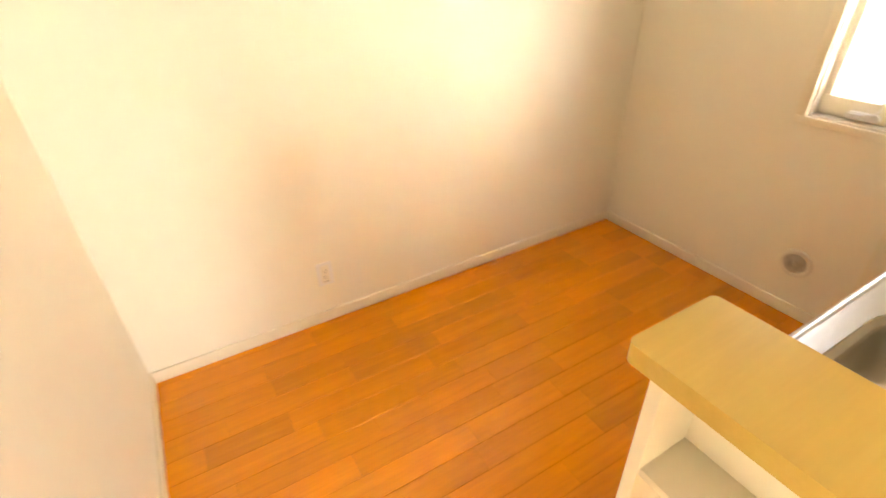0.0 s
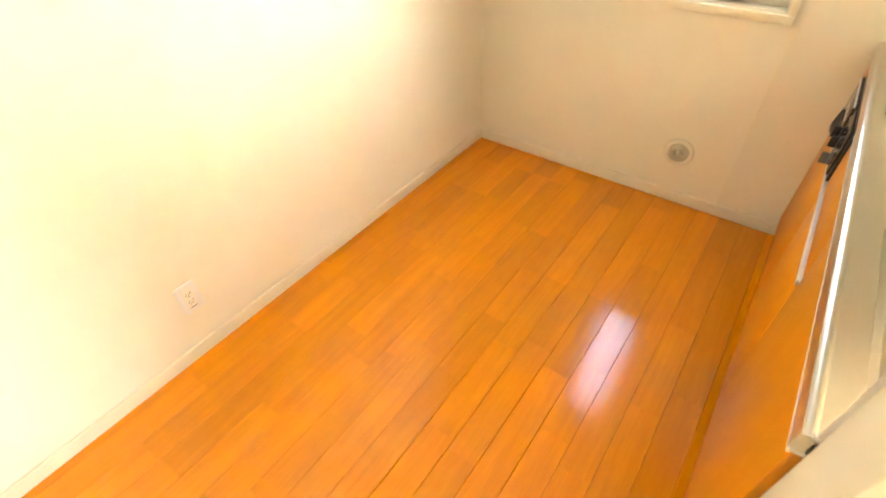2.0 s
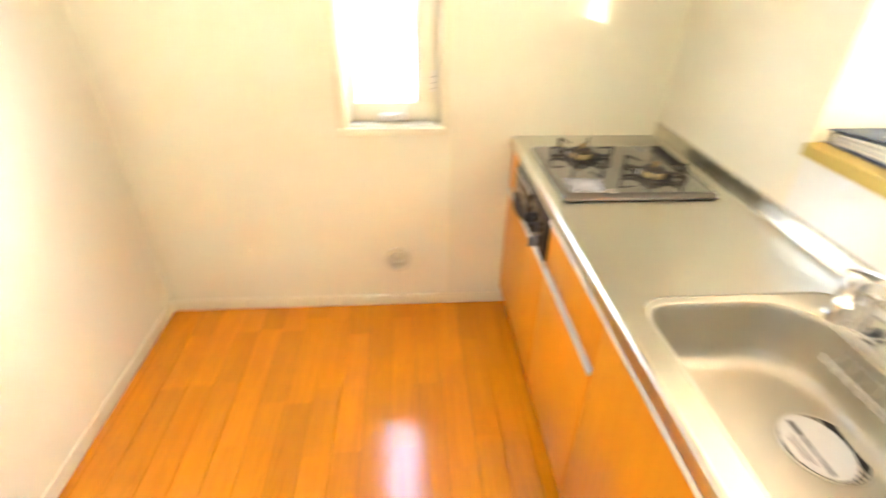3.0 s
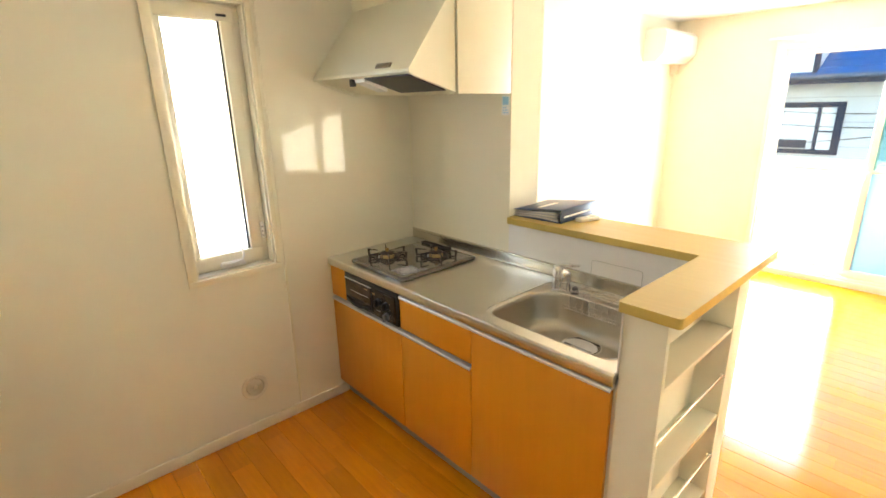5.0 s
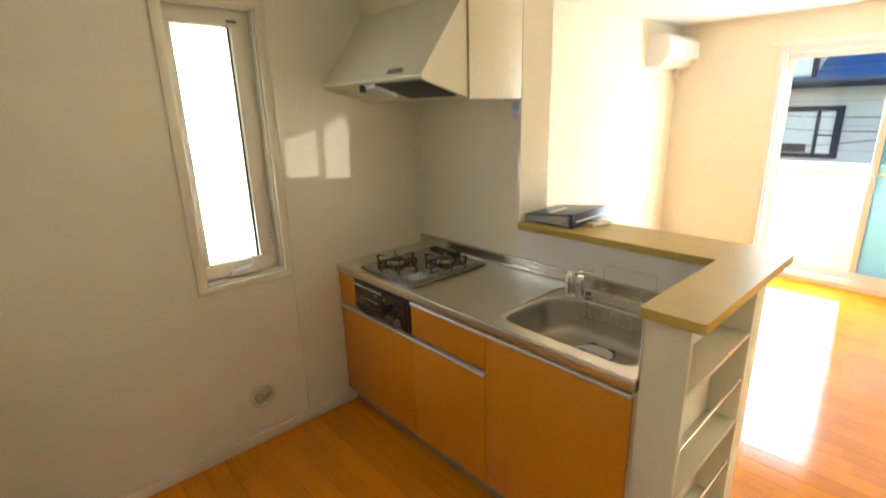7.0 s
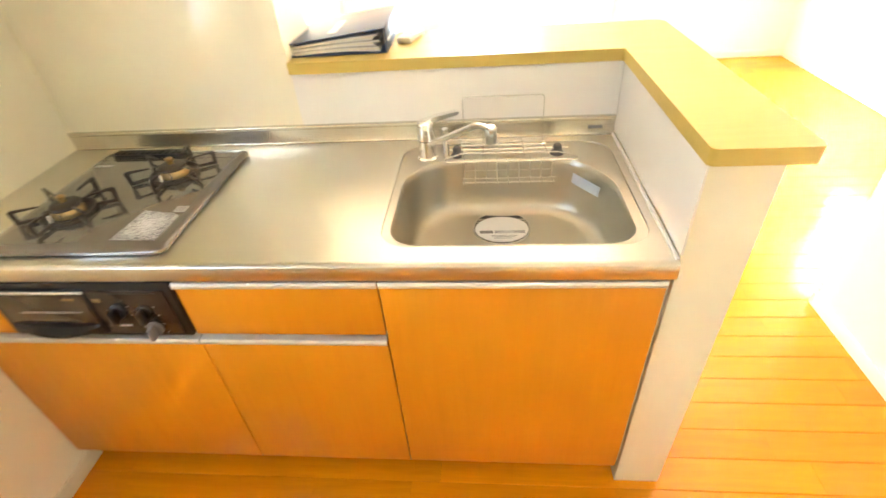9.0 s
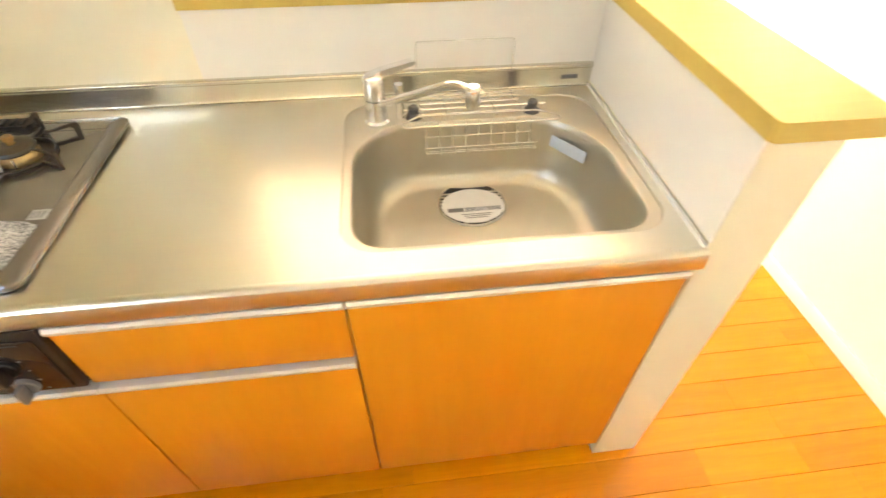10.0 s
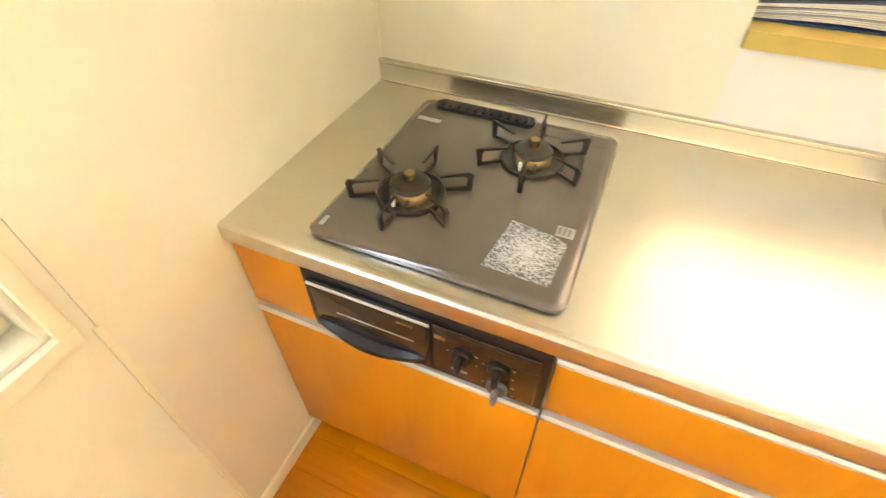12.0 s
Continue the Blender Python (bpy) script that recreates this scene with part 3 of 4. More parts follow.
def worktop():
    w = thing("worktop", (0.84, -0.3, 0.80), "brushed stainless steel worktop with a pressed sink", "worktop")
    bm = bmesh.new()
    rim = by_angle(RIM, SC, NS)
    outer = [bm.verts.new((x, y, 0.85)) for x, y in ((0.002, -0.592), (XT, -0.592), (XT, -0.018), (0.002, -0.018))]
    inner = [bm.verts.new((x, y, 0.85)) for x, y in rim]
    es = [bm.edges.new((r[i], r[(i + 1) % len(r)])) for r in (outer, inner) for i in range(len(r))]
    bmesh.ops.triangle_fill(bm, use_beauty=True, use_dissolve=False, edges=es)
    for f in [f for f in bm.faces if all(v in inner for v in f.verts)]:
        bm.faces.remove(f)
    ext = bmesh.ops.extrude_face_region(bm, geom=list(bm.faces))["geom"]
    for v in [g for g in ext if isinstance(g, bmesh.types.BMVert)]:
        v.co.z -= 0.006
    part("deck", bm, M_STEEL, w)
    # rolled front edge, raised lip at its top
    prof = [(-0.592, 0.85), (-0.598, 0.8515), (-0.605, 0.850), (-0.6095, 0.846), (-0.611, 0.839), (-0.611, 0.815), (-0.608, 0.810), (-0.600, 0.809), (-0.592, 0.809)]
    part("front_edge", prism(bmesh.new(), prof, "x", 0.002, XT), M_STEEL, w)
    # upstand with a soft foot
    prof = [(-0.004, 0.84), (-0.018, 0.84), (-0.018, 0.85), (-0.0145, 0.8515), (-0.0125, 0.856), (-0.012, 0.893), (-0.0150, 0.896), (-0.0160, 0.900), (-0.0145, 0.904), (-0.011, 0.906), (-0.004, 0.906)]
    part("upstand", prism(bmesh.new(), prof, "x", 0.004, XT), M_EDGE, w)
    # sink: rim groove, ledge, bowl
    bm = bmesh.new()
    rings = []
    for pts, z in ((by_angle(RIM, SC, NS), 0.850), (by_angle(RIM, SC, NS, -0.0012), 0.8462), (by_angle(RIM, SC, NS, -0.005), 0.8452)):
        rings.append([(x, y, z) for x, y in pts])
    for grow, z, soft in ((0.0, 0.8448, 1), (-0.004, 0.8435, 1), (-0.008, 0.838, 1), (-0.010, 0.826, 2), (-0.013, 0.80, 4), (-0.016, 0.765, 7), (-0.020, 0.732, 10), (-0.026, 0.712, 13), (-0.035, 0.699, 16), (-0.047, 0.6915, 18), (-0.062, 0.688, 20), (-0.075, 0.6868, 22)):
        rings.append([(x, y, z) for x, y in by_angle(BOWL, SC, NS, grow, soft)])
    for k, z in ((0.75, 0.686), (0.45, 0.6855), (0.2, 0.685)):
        rings.append([(SC[0] + (x - SC[0]) * k, SC[1] + (y - SC[1]) * k, z) for x, y in by_angle(BOWL, SC, NS, -0.075, 24)])
    loft(bm, rings)
    part("sink_bowl", bm, M_BOWL, w, "satin stainless sink bowl")
    part("maker_plate", one(1.60, 1.64, -0.0135, -0.0115, 0.868, 0.878), M_GREYTXT, w)
    bm = one(XT - 0.007, 1.6765, -0.598, -0.016, 0.846, 0.8555, 0.002)
    part("sealant", bm, M_WHITE, w)


worktop()


def strainer():
    c = (1.349, -0.245)
    s = thing("sink_strainer", (c[0], c[1], 0.6875), "round steel sink strainer with a white label", "sink strainer")
    part("ring", lathe(bmesh.new(), (c[0], c[1], 0.6885), [(0.080, -0.012), (0.080, 0.0), (0.078, 0.0015), (0.076, 0.0), (0.076, -0.012)], 40), M_STEEL, s)
    part("basket", lathe(bmesh.new(), (c[0], c[1], 0.6885), [(0.076, -0.004), (0.075, 0.0005), (0.03, 0.0005)], 40), M_BLACK, s)
    for k in range(-6, 4):
        y = c[1] + k * 0.0115
        h = math.sqrt(max(0.0, 0.075 ** 2 - (k * 0.0115) ** 2))
        part("slat", one(c[0] - h, c[0] + h, y - 0.0032, y + 0.0032, 0.6895, 0.6910, 0.001), M_BOWL, s)
    lab = [(c[0] + 0.073 * math.cos(q), c[1] - 0.013 + 0.060 * math.sin(q)) for q in np.linspace(0, 2 * math.pi, 36, endpoint=False)]
    part("label", prism(bmesh.new(), lab, "z", 0.6911, 0.6918), M_PAPER, s, "white paper label")
    part("print_band", one(c[0] - 0.020, c[0] + 0.062, c[1] - 0.034, c[1] - 0.021, 0.6918, 0.6921), M_SPECK, s)
    part("print_box", frame_boxes("y", c[1] - 0.034, c[1] - 0.021, c[0] - 0.060, c[0] - 0.024, 0.6918, 0.6921, 0.00005), M_GREYTXT, s)
    for k in range(3):
        part("print_bar", one(c[0] - 0.03 + 0.004 * k, c[0] + 0.04 - 0.006 * k, c[1] - 0.045 - 0.006 * k, c[1] - 0.043 - 0.006 * k, 0.6918, 0.6921), M_GREYTXT, s)


strainer()


def faucet():
    x, y = 1.146, -0.128
    f = thing("faucet", (x, y, 0.845), "chrome single-lever kitchen faucet", "faucet")
    part("base", lathe(bmesh.new(), (x, y, 0.845), [(0.028, 0), (0.028, 0.005), (0.024, 0.010), (0.022, 0.05), (0.0225, 0.056)], 28), M_CHROME, f)
    part("body", lathe(bmesh.new(), (x, y, 0.903), [(0.0225, 0), (0.0235, 0.002), (0.0235, 0.038), (0.021, 0.047), (0.012, 0.051)], 28), M_CHROME, f)
    bm = bmesh.new()
    prism(bm, [(-0.015, 0.0), (0.09, 0.016), (0.094, 0.021), (0.09, 0.025), (0.02, 0.020), (-0.015, 0.012)], "y", -0.010, 0.010)
    bevelled(bm, 0.003)
    bmesh.ops.transform(bm, matrix=pose(x, y, 0.944, 0, 0, 20), verts=bm.verts)
    part("lever", bm, M_CHROME, f)
    p = [Vector((x + 0.138 * u, y - 0.170 * u, 0.884 + 0.124 * u)) for u in np.linspace(0.06, 1.0, 9)]
    p += [Vector((x + 0.148, y - 0.183, 1.0135)), Vector((x + 0.160, y - 0.198, 1.0150)), Vector((x + 0.170, y - 0.210, 1.0140))]
    sp = part("spout", tube(bmesh.new(), p, 0.0082, 14), M_CHROME, f)
    e = p[-1]
    part("nozzle", lathe(bmesh.new(), (e.x + 0.003, e.y - 0.004, e.z - 0.030), [(0.0115, 0), (0.0135, 0.003), (0.0140, 0.036), (0.010, 0.041)], 22), M_CHROME, sp)
    part("swivel", cyl(bmesh.new(), (x + 0.052, y + 0.004, 0.8455), (x + 0.052, y + 0.004, 0.93), 0.009, n=16), M_CHROME, f)


faucet()


def dish_rack():
    """Wire rack on suction cups across the back of the sink."""
    x0, x1 = 1.205, 1.52
    r = thing("sink_rack", (1.36, -0.12, 0.846), "steel wire sink rack with suction cups", "wire rack")
    for x in (1.228, 1.502):
        part("suction_cup", lathe(bmesh.new(), (x, -0.118, 0.8455), [(0.019, 0), (0.017, 0.006), (0.012, 0.012), (0.012, 0.024), (0.008, 0.028)], 20), M_CUP, r)
    bm = bmesh.new()
    loop = round_poly([(1.20, -0.20), (1.545, -0.20), (1.545, -0.182), (1.50, -0.155), (1.24, -0.155), (1.20, -0.182)], 0.012, 4)
    tube(bm, [(x, y, 0.868) for x, y in loop], 0.0019, 8, True)
    part("upper_loop", bm, M_WIRE, r)
    part("cross_wire", tube(bmesh.new(), [(1.20, -0.118, 0.863), (1.53, -0.118, 0.863)], 0.0025), M_WIRE, r)
    part("cross_wire", tube(bmesh.new(), [(1.245, -0.10, 0.866), (1.47, -0.10, 0.866)], 0.002), M_WIRE, r)
    for y in (-0.05, -0.066, -0.083, -0.137):
        part("cross_wire", tube(bmesh.new(), [(1.236, y, 0.861), (1.478, y, 0.861)], 0.0016), M_WIRE, r)
    # tall hoop behind
    hoop = round_poly([(1.244, 0.85), (1.47, 0.85), (1.47, 0.978), (1.244, 0.978)], 0.008, 4)
    part("back_hoop", tube(bmesh.new(), [(x, -0.026, z) for x, z in hoop], 0.0012, 8, True), M_WIRE, r)
    for x in (1.244, 1.30, 1.41, 1.47):
        part("link_wire", tube(bmesh.new(), [(x, -0.026, 0.856), (x, -0.07, 0.856), (x, -0.12, 0.864), (x, -0.172, 0.868)], 0.0018), M_WIRE, r)
    # pocket that hangs in the bowl
    for k in range(9):
        x = 1.25 + 0.029 * k
        part("pocket_wire", tube(bmesh.new(), [(x, -0.182, 0.868), (x, -0.186, 0.850), (x, -0.190, 0.818), (x, -0.196, 0.812), (x, -0.226, 0.812), (x, -0.232, 0.818), (x, -0.232, 0.835)], 0.0014, 6), M_WIRE, r)
    for y, z in ((-0.188, 0.835), (-0.21, 0.812), (-0.232, 0.835), (-0.232, 0.822)):
        part("pocket_rail", tube(bmesh.new(), [(1.245, y, z), (1.487, y, z)], 0.0009, 6), M_WIRE, r)


dish_rack()

bm = bmesh.new()
prism(bm, [(-0.054, -0.014), (0.054, -0.014), (0.054, 0.014), (-0.054, 0.014)], "z", 0, 0.0006)
bmesh.ops.transform(bm, matrix=pose(1.566, -0.207, 0.797, 0, 0, 0) @ Matrix.Rotation(radians(-55.9), 4, "Z") @ Matrix.Rotation(radians(83), 4, "X"), verts=bm.verts)
solid("sink_sticker", bm, M_FILM, "pale paper sticker on the sink wall", "sticker")


# ---- gas hob ----
def hob():
    x0, x1, y0, y1, z = 0.164, 0.611, -0.570, -0.074, 0.8505
    h = thing("gas_hob", ((x0 + x1) / 2, (y0 + y1) / 2, z), "grey enamel two-burner gas hob with sticker", "gas hob")
    bm = bmesh.new()
    rings = []
    for g, dz in ((-0.010, 0.0), (0.0, 0.003), (0.0, 0.010), (-0.004, 0.014), (-0.012, 0.0165), (-0.03, 0.0172)):
        rings.append([(x, y, z + dz) for x, y in round_poly([(x0 - g, y0 - g), (x1 + g, y0 - g), (x1 + g, y1 + g), (x0 - g, y1 + g)], max(0.006, 0.022 + g), 6)])
    loft(bm, rings, cap_first=True)
    part("top_plate", bm, M_HOB, h)
    zt = z + 0.0172
    for bx, by, rot in ((0.292, -0.419, 29), (0.464, -0.231, 33)):
        tray = part("drip_ring", lathe(bmesh.new(), (bx, by, zt), [(0.063, 0.0), (0.062, 0.004), (0.058, 0.006), (0.054, 0.003), (0.040, 0.002), (0.03, 0.002)], 40), M_IRON, h, "black drip ring")
        b = part("burner", lathe(bmesh.new(), (bx, by, zt), [(0.036, 0.002), (0.037, 0.012), (0.034, 0.018), (0.033, 0.022)], 36), M_BURNER, h, "worn brass-coloured burner ring")
        part("burner_cap", lathe(bmesh.new(), (bx, by, zt + 0.022), [(0.036, 0.0), (0.037, 0.003), (0.034, 0.008), (0.02, 0.012), (0.012, 0.012)], 36), M_IRON, b)
        part("sensor", lathe(bmesh.new(), (bx, by, zt + 0.033), [(0.007, 0), (0.007, 0.008), (0.0095, 0.009), (0.0095, 0.016), (0.008, 0.0175)], 18), M_BRASS, b, "brass temperature sensor")
        part("igniter", cyl(bmesh.new(), (bx - 0.012, by - 0.046, zt + 0.004), (bx - 0.012, by - 0.044, zt + 0.021), 0.0032, n=10), M_WHITE, b, "white igniter")
        part("thermocouple", cyl(bmesh.new(), (bx + 0.016, by - 0.045, zt + 0.004), (bx + 0.016, by - 0.043, zt + 0.024), 0.002, n=8), M_WIRE, b)
        # pan support: ring and six looped arms
        bm = bmesh.new()
        tube(bm, [(bx + 0.060 * math.cos(2 * math.pi * k / 36), by + 0.060 * math.sin(2 * math.pi * k / 36), zt + 0.007) for k in range(36)], 0.0035, 8, True)
        sup = part("pan_support", bm, M_IRON, h, "black iron pan support")
        for k in range(6):
            a = radians(rot + 60 * k)
            c, s = math.cos(a), math.sin(a)
            arm = bmesh.new()
            outl = round_poly([(0.058, 0.004), (0.110, 0.002), (0.114, 0.036), (0.109, 0.041), (0.056, 0.037), (0.050, 0.034), (0.098, 0.034), (0.102, 0.030), (0.101, 0.010), (0.058, 0.011)], 0.002, 2)
            w = 0.0024
            lo = [arm.verts.new((bx + u * c - w * s, by + u * s + w * c, zt + v)) for u, v in outl]
            hi = [arm.verts.new((bx + u * c + w * s, by + u * s - w * c, zt + v)) for u, v in outl]
            n = len(lo)
            for i in range(n):
                arm.faces.new((lo[i], lo[(i + 1) % n], hi[(i + 1) % n], hi[i]))
            arm.faces.new(lo)
            arm.faces.new(hi[::-1])
            part("arm", arm, M_IRON, sup)
    # exhaust grille at the back
    g = part("exhaust_grille", bevelled(prism(bmesh.new(), round_poly([(0.205, -0.122), (0.432, -0.122), (0.432, -0.086), (0.205, -0.086)], 0.014, 6), "z", zt - 0.001, zt + 0.009), 0.002), M_BLACK, h, "black slotted exhaust grille")
    for k in range(11):
        x = 0.222 + 0.0193 * k
        part("slat", one(x - 0.0035, x + 0.0035, -0.118, -0.091, zt + 0.009, zt + 0.013, 0.001), M_BLACK, g)
    part("print_strip", one(0.186, 0.240, -0.176, -0.162, zt, zt + 0.0006), M_GREYPRINT, h)
    part("notice_sticker", prism(bmesh.new(), [(0.469, -0.532), (0.578, -0.536), (0.583, -0.437), (0.560, -0.425), (0.483, -0.413)], "z", zt, zt + 0.0007), M_SPECK, h, "mottled black and white notice sticker")
    part("mark_sticker", one(0.558, 0.588, -0.421, -0.395, zt, zt + 0.0007), M_GREYPRINT, h)
    for k in range(3):
        part("print_bar", one(0.561 + 0.008 * k, 0.566 + 0.008 * k, -0.417, -0.399, zt + 0.0007, zt + 0.001), M_GREYTXT, h)
    part("groove", one(0.436, 0.588, -0.1325, -0.131, zt - 0.0003, zt + 0.0004), M_IRON, h)
    part("groove", one(0.186, 0.202, -0.1325, -0.131, zt - 0.0003, zt + 0.0004), M_IRON, h)
    part("groove", one(0.588, 0.5895, -0.40, -0.131, zt - 0.0003, zt + 0.0004), M_IRON, h)
    part("brand_bar", one(0.182, 0.190, -0.552, -0.528, zt, zt + 0.0005), M_KICK, h)


hob()


def grill():
    x0, x1, z0, z1 = 0.165, 0.617, 0.641, 0.806
    g = thing("grill", ((x0 + x1) / 2, YD0, z0), "black fish grill front with control knobs", "grill")
    part("housing", one(x0, x1, -0.608, -0.45, z0, z1, 0.003), M_BLACK, g)
    xs = 0.417
    door = part("door", one(x0 + 0.012, xs, -0.616, -0.608, z0 + 0.014, z1 - 0.016, 0.003), M_BLACK, g)
    part("glass", one(x0 + 0.022, xs - 0.006, -0.6185, -0.616, z0 + 0.052, z1 - 0.028, 0.001), M_DGLASS, door, "smoked brown glass")
    part("trim", one(x0 + 0.016, xs, -0.6195, -0.616, z1 - 0.024, z1 - 0.018, 0.001), M_ALU, door)
    part("line", one(x0 + 0.07, xs - 0.03, -0.6190, -0.6185, z0 + 0.084, z0 + 0.087), M_ALU, door)
    part("print_bar", one(xs - 0.06, xs - 0.03, -0.6190, -0.6185, z0 + 0.122, z0 + 0.128), M_BRASS, door)
    # bowed handle
    bm = bmesh.new()
    n = 20
    secs = []
    for i in range(n + 1):
        u = i / n
        b = math.sin(math.pi * u)
        x = x0 + 0.02 + (xs - x0 - 0.03) * u
        zc = z0 + 0.038 - 0.014 * b
        d = 0.005 + 0.017 * b
        secs.append([(x, -0.615, zc - 0.012), (x, -0.615 - d * 0.8, zc - 0.012), (x, -0.615 - d, zc - 0.006), (x, -0.615 - d * 0.9, zc + 0.002), (x, -0.615, zc + 0.008)])
    loft(bm, secs, True, True)
    part("handle", bm, M_BLACK, door)
    panel = part("control_panel", one(xs + 0.002, x1 - 0.014, -0.614, -0.608, z0 + 0.012, z1 - 0.02, 0.003), M_DBROWN, g)
    for kx, kz, kind in ((0.474, 0.728, 0), (0.538, 0.727, 0), (0.540, 0.674, 1)):
        k = part("knob", lathe(bmesh.new(), (kx, -0.614, kz), [(0.019, 0), (0.019, -0.006), (0.017, -0.008)], 28, "y"), M_BLACK if kind == 0 else M_KNOB, panel)
        bm = one(kx - 0.005, kx + 0.005, -0.642, -0.621, kz - 0.020, kz + 0.016, 0.004)
        part("grip", bm, M_BLACK if kind == 0 else M_KNOB, k)
        part("tick", one(kx + 0.022, kx + 0.028, -0.6145, -0.614, kz + 0.012, kz + 0.0135), M_GREYPRINT, panel)
        part("tick", one(kx - 0.028, kx - 0.024, -0.6145, -0.614, kz + 0.002, kz + 0.0035), M_GREYPRINT, panel)
        part("tick", one(kx + 0.024, kx + 0.028, -0.6145, -0.614, kz - 0.014, kz - 0.012), M_GREYPRINT, panel)
    part("print_strip", one(0.455, 0.485, -0.6145, -0.614, 0.678, 0.684), M_GREYPRINT, panel)
    part("print_strip", one(0.424, 0.444, -0.6145, -0.614, 0.754, 0.764), M_BURNER, panel)
    part("slot", one(0.47, 0.582, -0.6145, -0.614, 0.779, 0.7815), M_BLACK, panel)


grill()


# ---- range hood ----
def hood():
    XH = 0.752
    h = thing("range_hood", (XH / 2, -0.3, 1.66), "cream painted slanted range hood over the hob", "range hood")
    # slanted canopy, hollow underneath
    z_back, z_lip = 1.677, 1.748
    bm = bmesh.new()
    prism(bm, [(-0.350, 2.083), (-0.598, 1.763), (-0.598, z_lip + 0.004), (-0.588, z_lip + 0.004), (-0.586, 1.764), (-0.350, 2.060)], "x", 0.005, XH)
    part("front_panel", bevelled(bm, 0.002), M_HOOD, h)
    side = [(-0.596, z_lip), (-0.57, 1.737), (-0.350, z_back), (-0.350, 2.079), (-0.596, 1.761)]
    part("side_panel", prism(bmesh.new(), side, "x", XH - 0.012, XH - 0.0005), M_HOOD, h)
    part("side_panel", prism(bmesh.new(), side, "x", 0.005, 0.016), M_HOOD, h)
    part("upper_box", one(0.005, XH, -0.350, -0.004, 2.084, ZC, 0.0015), M_HOOD, h)
    part("side_cover", one(XH + 0.0005, XH + 0.010, -0.347, -0.004, z_back - 0.006, ZC, 0.0015), M_HOOD, h)
    part("cover_seam", one(XH + 0.0100, XH + 0.0104, -0.347, -0.245, 2.079, 2.082), M_SLOT, h)
    part("side_panel", one(XH - 0.012, XH - 0.0005, -0.347, -0.004, z_back - 0.006, 2.083), M_HOOD, h)
    # underside: slanted tray, dark filter, lamp cover
    tray = [(-0.583, 1.755), (-0.347, 1.687), (-0.006, 1.681), (-0.006, 1.689), (-0.347, 1.695), (-0.583, 1.763)]
    under = part("under_tray", prism(bmesh.new(), tray, "x", 0.017, XH - 0.013), M_HOOD, h)
    slope = lambda y: 1.755 + (y + 0.583) * (1.687 - 1.755) / 0.236
    part("filter", prism(bmesh.new(), [(-0.560, slope(-0.560) - 0.001), (-0.36, slope(-0.36) - 0.001), (-0.36, slope(-0.36) - 0.006), (-0.560, slope(-0.560) - 0.006)], "x", 0.39, 0.70), M_FILTER, under, "dark mesh filter")
    part("lamp_cover", prism(bmesh.new(), [(-0.55, slope(-0.55) - 0.001), (-0.43, slope(-0.43) - 0.001), (-0.43, slope(-0.43) - 0.02), (-0.55, slope(-0.55) - 0.014)], "x", 0.30, 0.38), M_ALU, under)
    part("catch", one(0.268, 0.288, -0.56, -0.535, 1.715, 1.748, 0.002), M_BLACK, under)
    # badge on the lower edge, and outlet slots high up: raised bars coloured as slot shade
    bm = one(-0.050, 0.050, -0.004, 0.004, -0.011, 0.011, 0.003)
    bmesh.ops.transform(bm, matrix=pose(0.572, -0.585, 1.785, -38.8, 0, 0), verts=bm.verts)
    part("badge", bm, M_BADGE, h, "brown metal badge")
    for k in range(4):
        for j in range(3):
            part("slot", one(0.07 + 0.07 * k, 0.11 + 0.07 * k, -0.3512, -0.349, 2.287 + 0.022 * j, 2.294 + 0.022 * j), M_SLOT, h)


hood()

sw = thing("notice_plate", (0.728, -0.006, 1.575), "small white and blue notice card on the panel", "notice card")
part("card", one(0.706, 0.754, -0.0065, -0.004, 1.575, 1.665, 0.001), M_PAPER, sw)
part("print_block", one(0.712, 0.748, -0.0072, -0.0065, 1.622, 1.658), M_BLUETXT, sw)
for k in range(3):
    part("print_bar", one(0.712, 0.748 - 0.006 * k, -0.0072, -0.0065, 1.584 + 0.012 * k, 1.588 + 0.012 * k), M_BLUETXT, sw)


# ---- small things ----
def wall_vent():
    c = (0.0, -1.088, 0.26)
    v = thing("wall_vent", (0.0, c[1], c[2] - 0.06), "round cream plastic air vent with ringed louvre", "air vent")
    part("rim", lathe(bmesh.new(), c, [(0.067, 0.0005), (0.067, 0.009), (0.064, 0.012), (0.052, 0.012), (0.046, 0.010), (0.044, 0.0005)], 40, "x"), M_VINYL, v)
    # the recess's shade is put into the tan colour of this backing disc
    part("backing", lathe(bmesh.new(), c, [(0.044, 0.0008), (0.044, 0.0020), (0.01, 0.0020)], 36, "x"), M_VENTDARK, v)
    for r in (0.0385, 0.0300, 0.0215):
        prof = [(r + 0.0030, 0.003), (r + 0.0023, 0.009 + (0.044 - r) * 0.16), (r - 0.0018, 0.010 + (0.044 - r) * 0.16), (r - 0.0026, 0.004)]
        part("ring", lathe(bmesh.new(), c, prof, 36, "x"), M_VINYL, v)
    part("hub", lathe(bmesh.new(), c, [(0.012, 0.002), (0.012, 0.017), (0.009, 0.019)], 24, "x"), M_VINYL, v)


wall_vent()


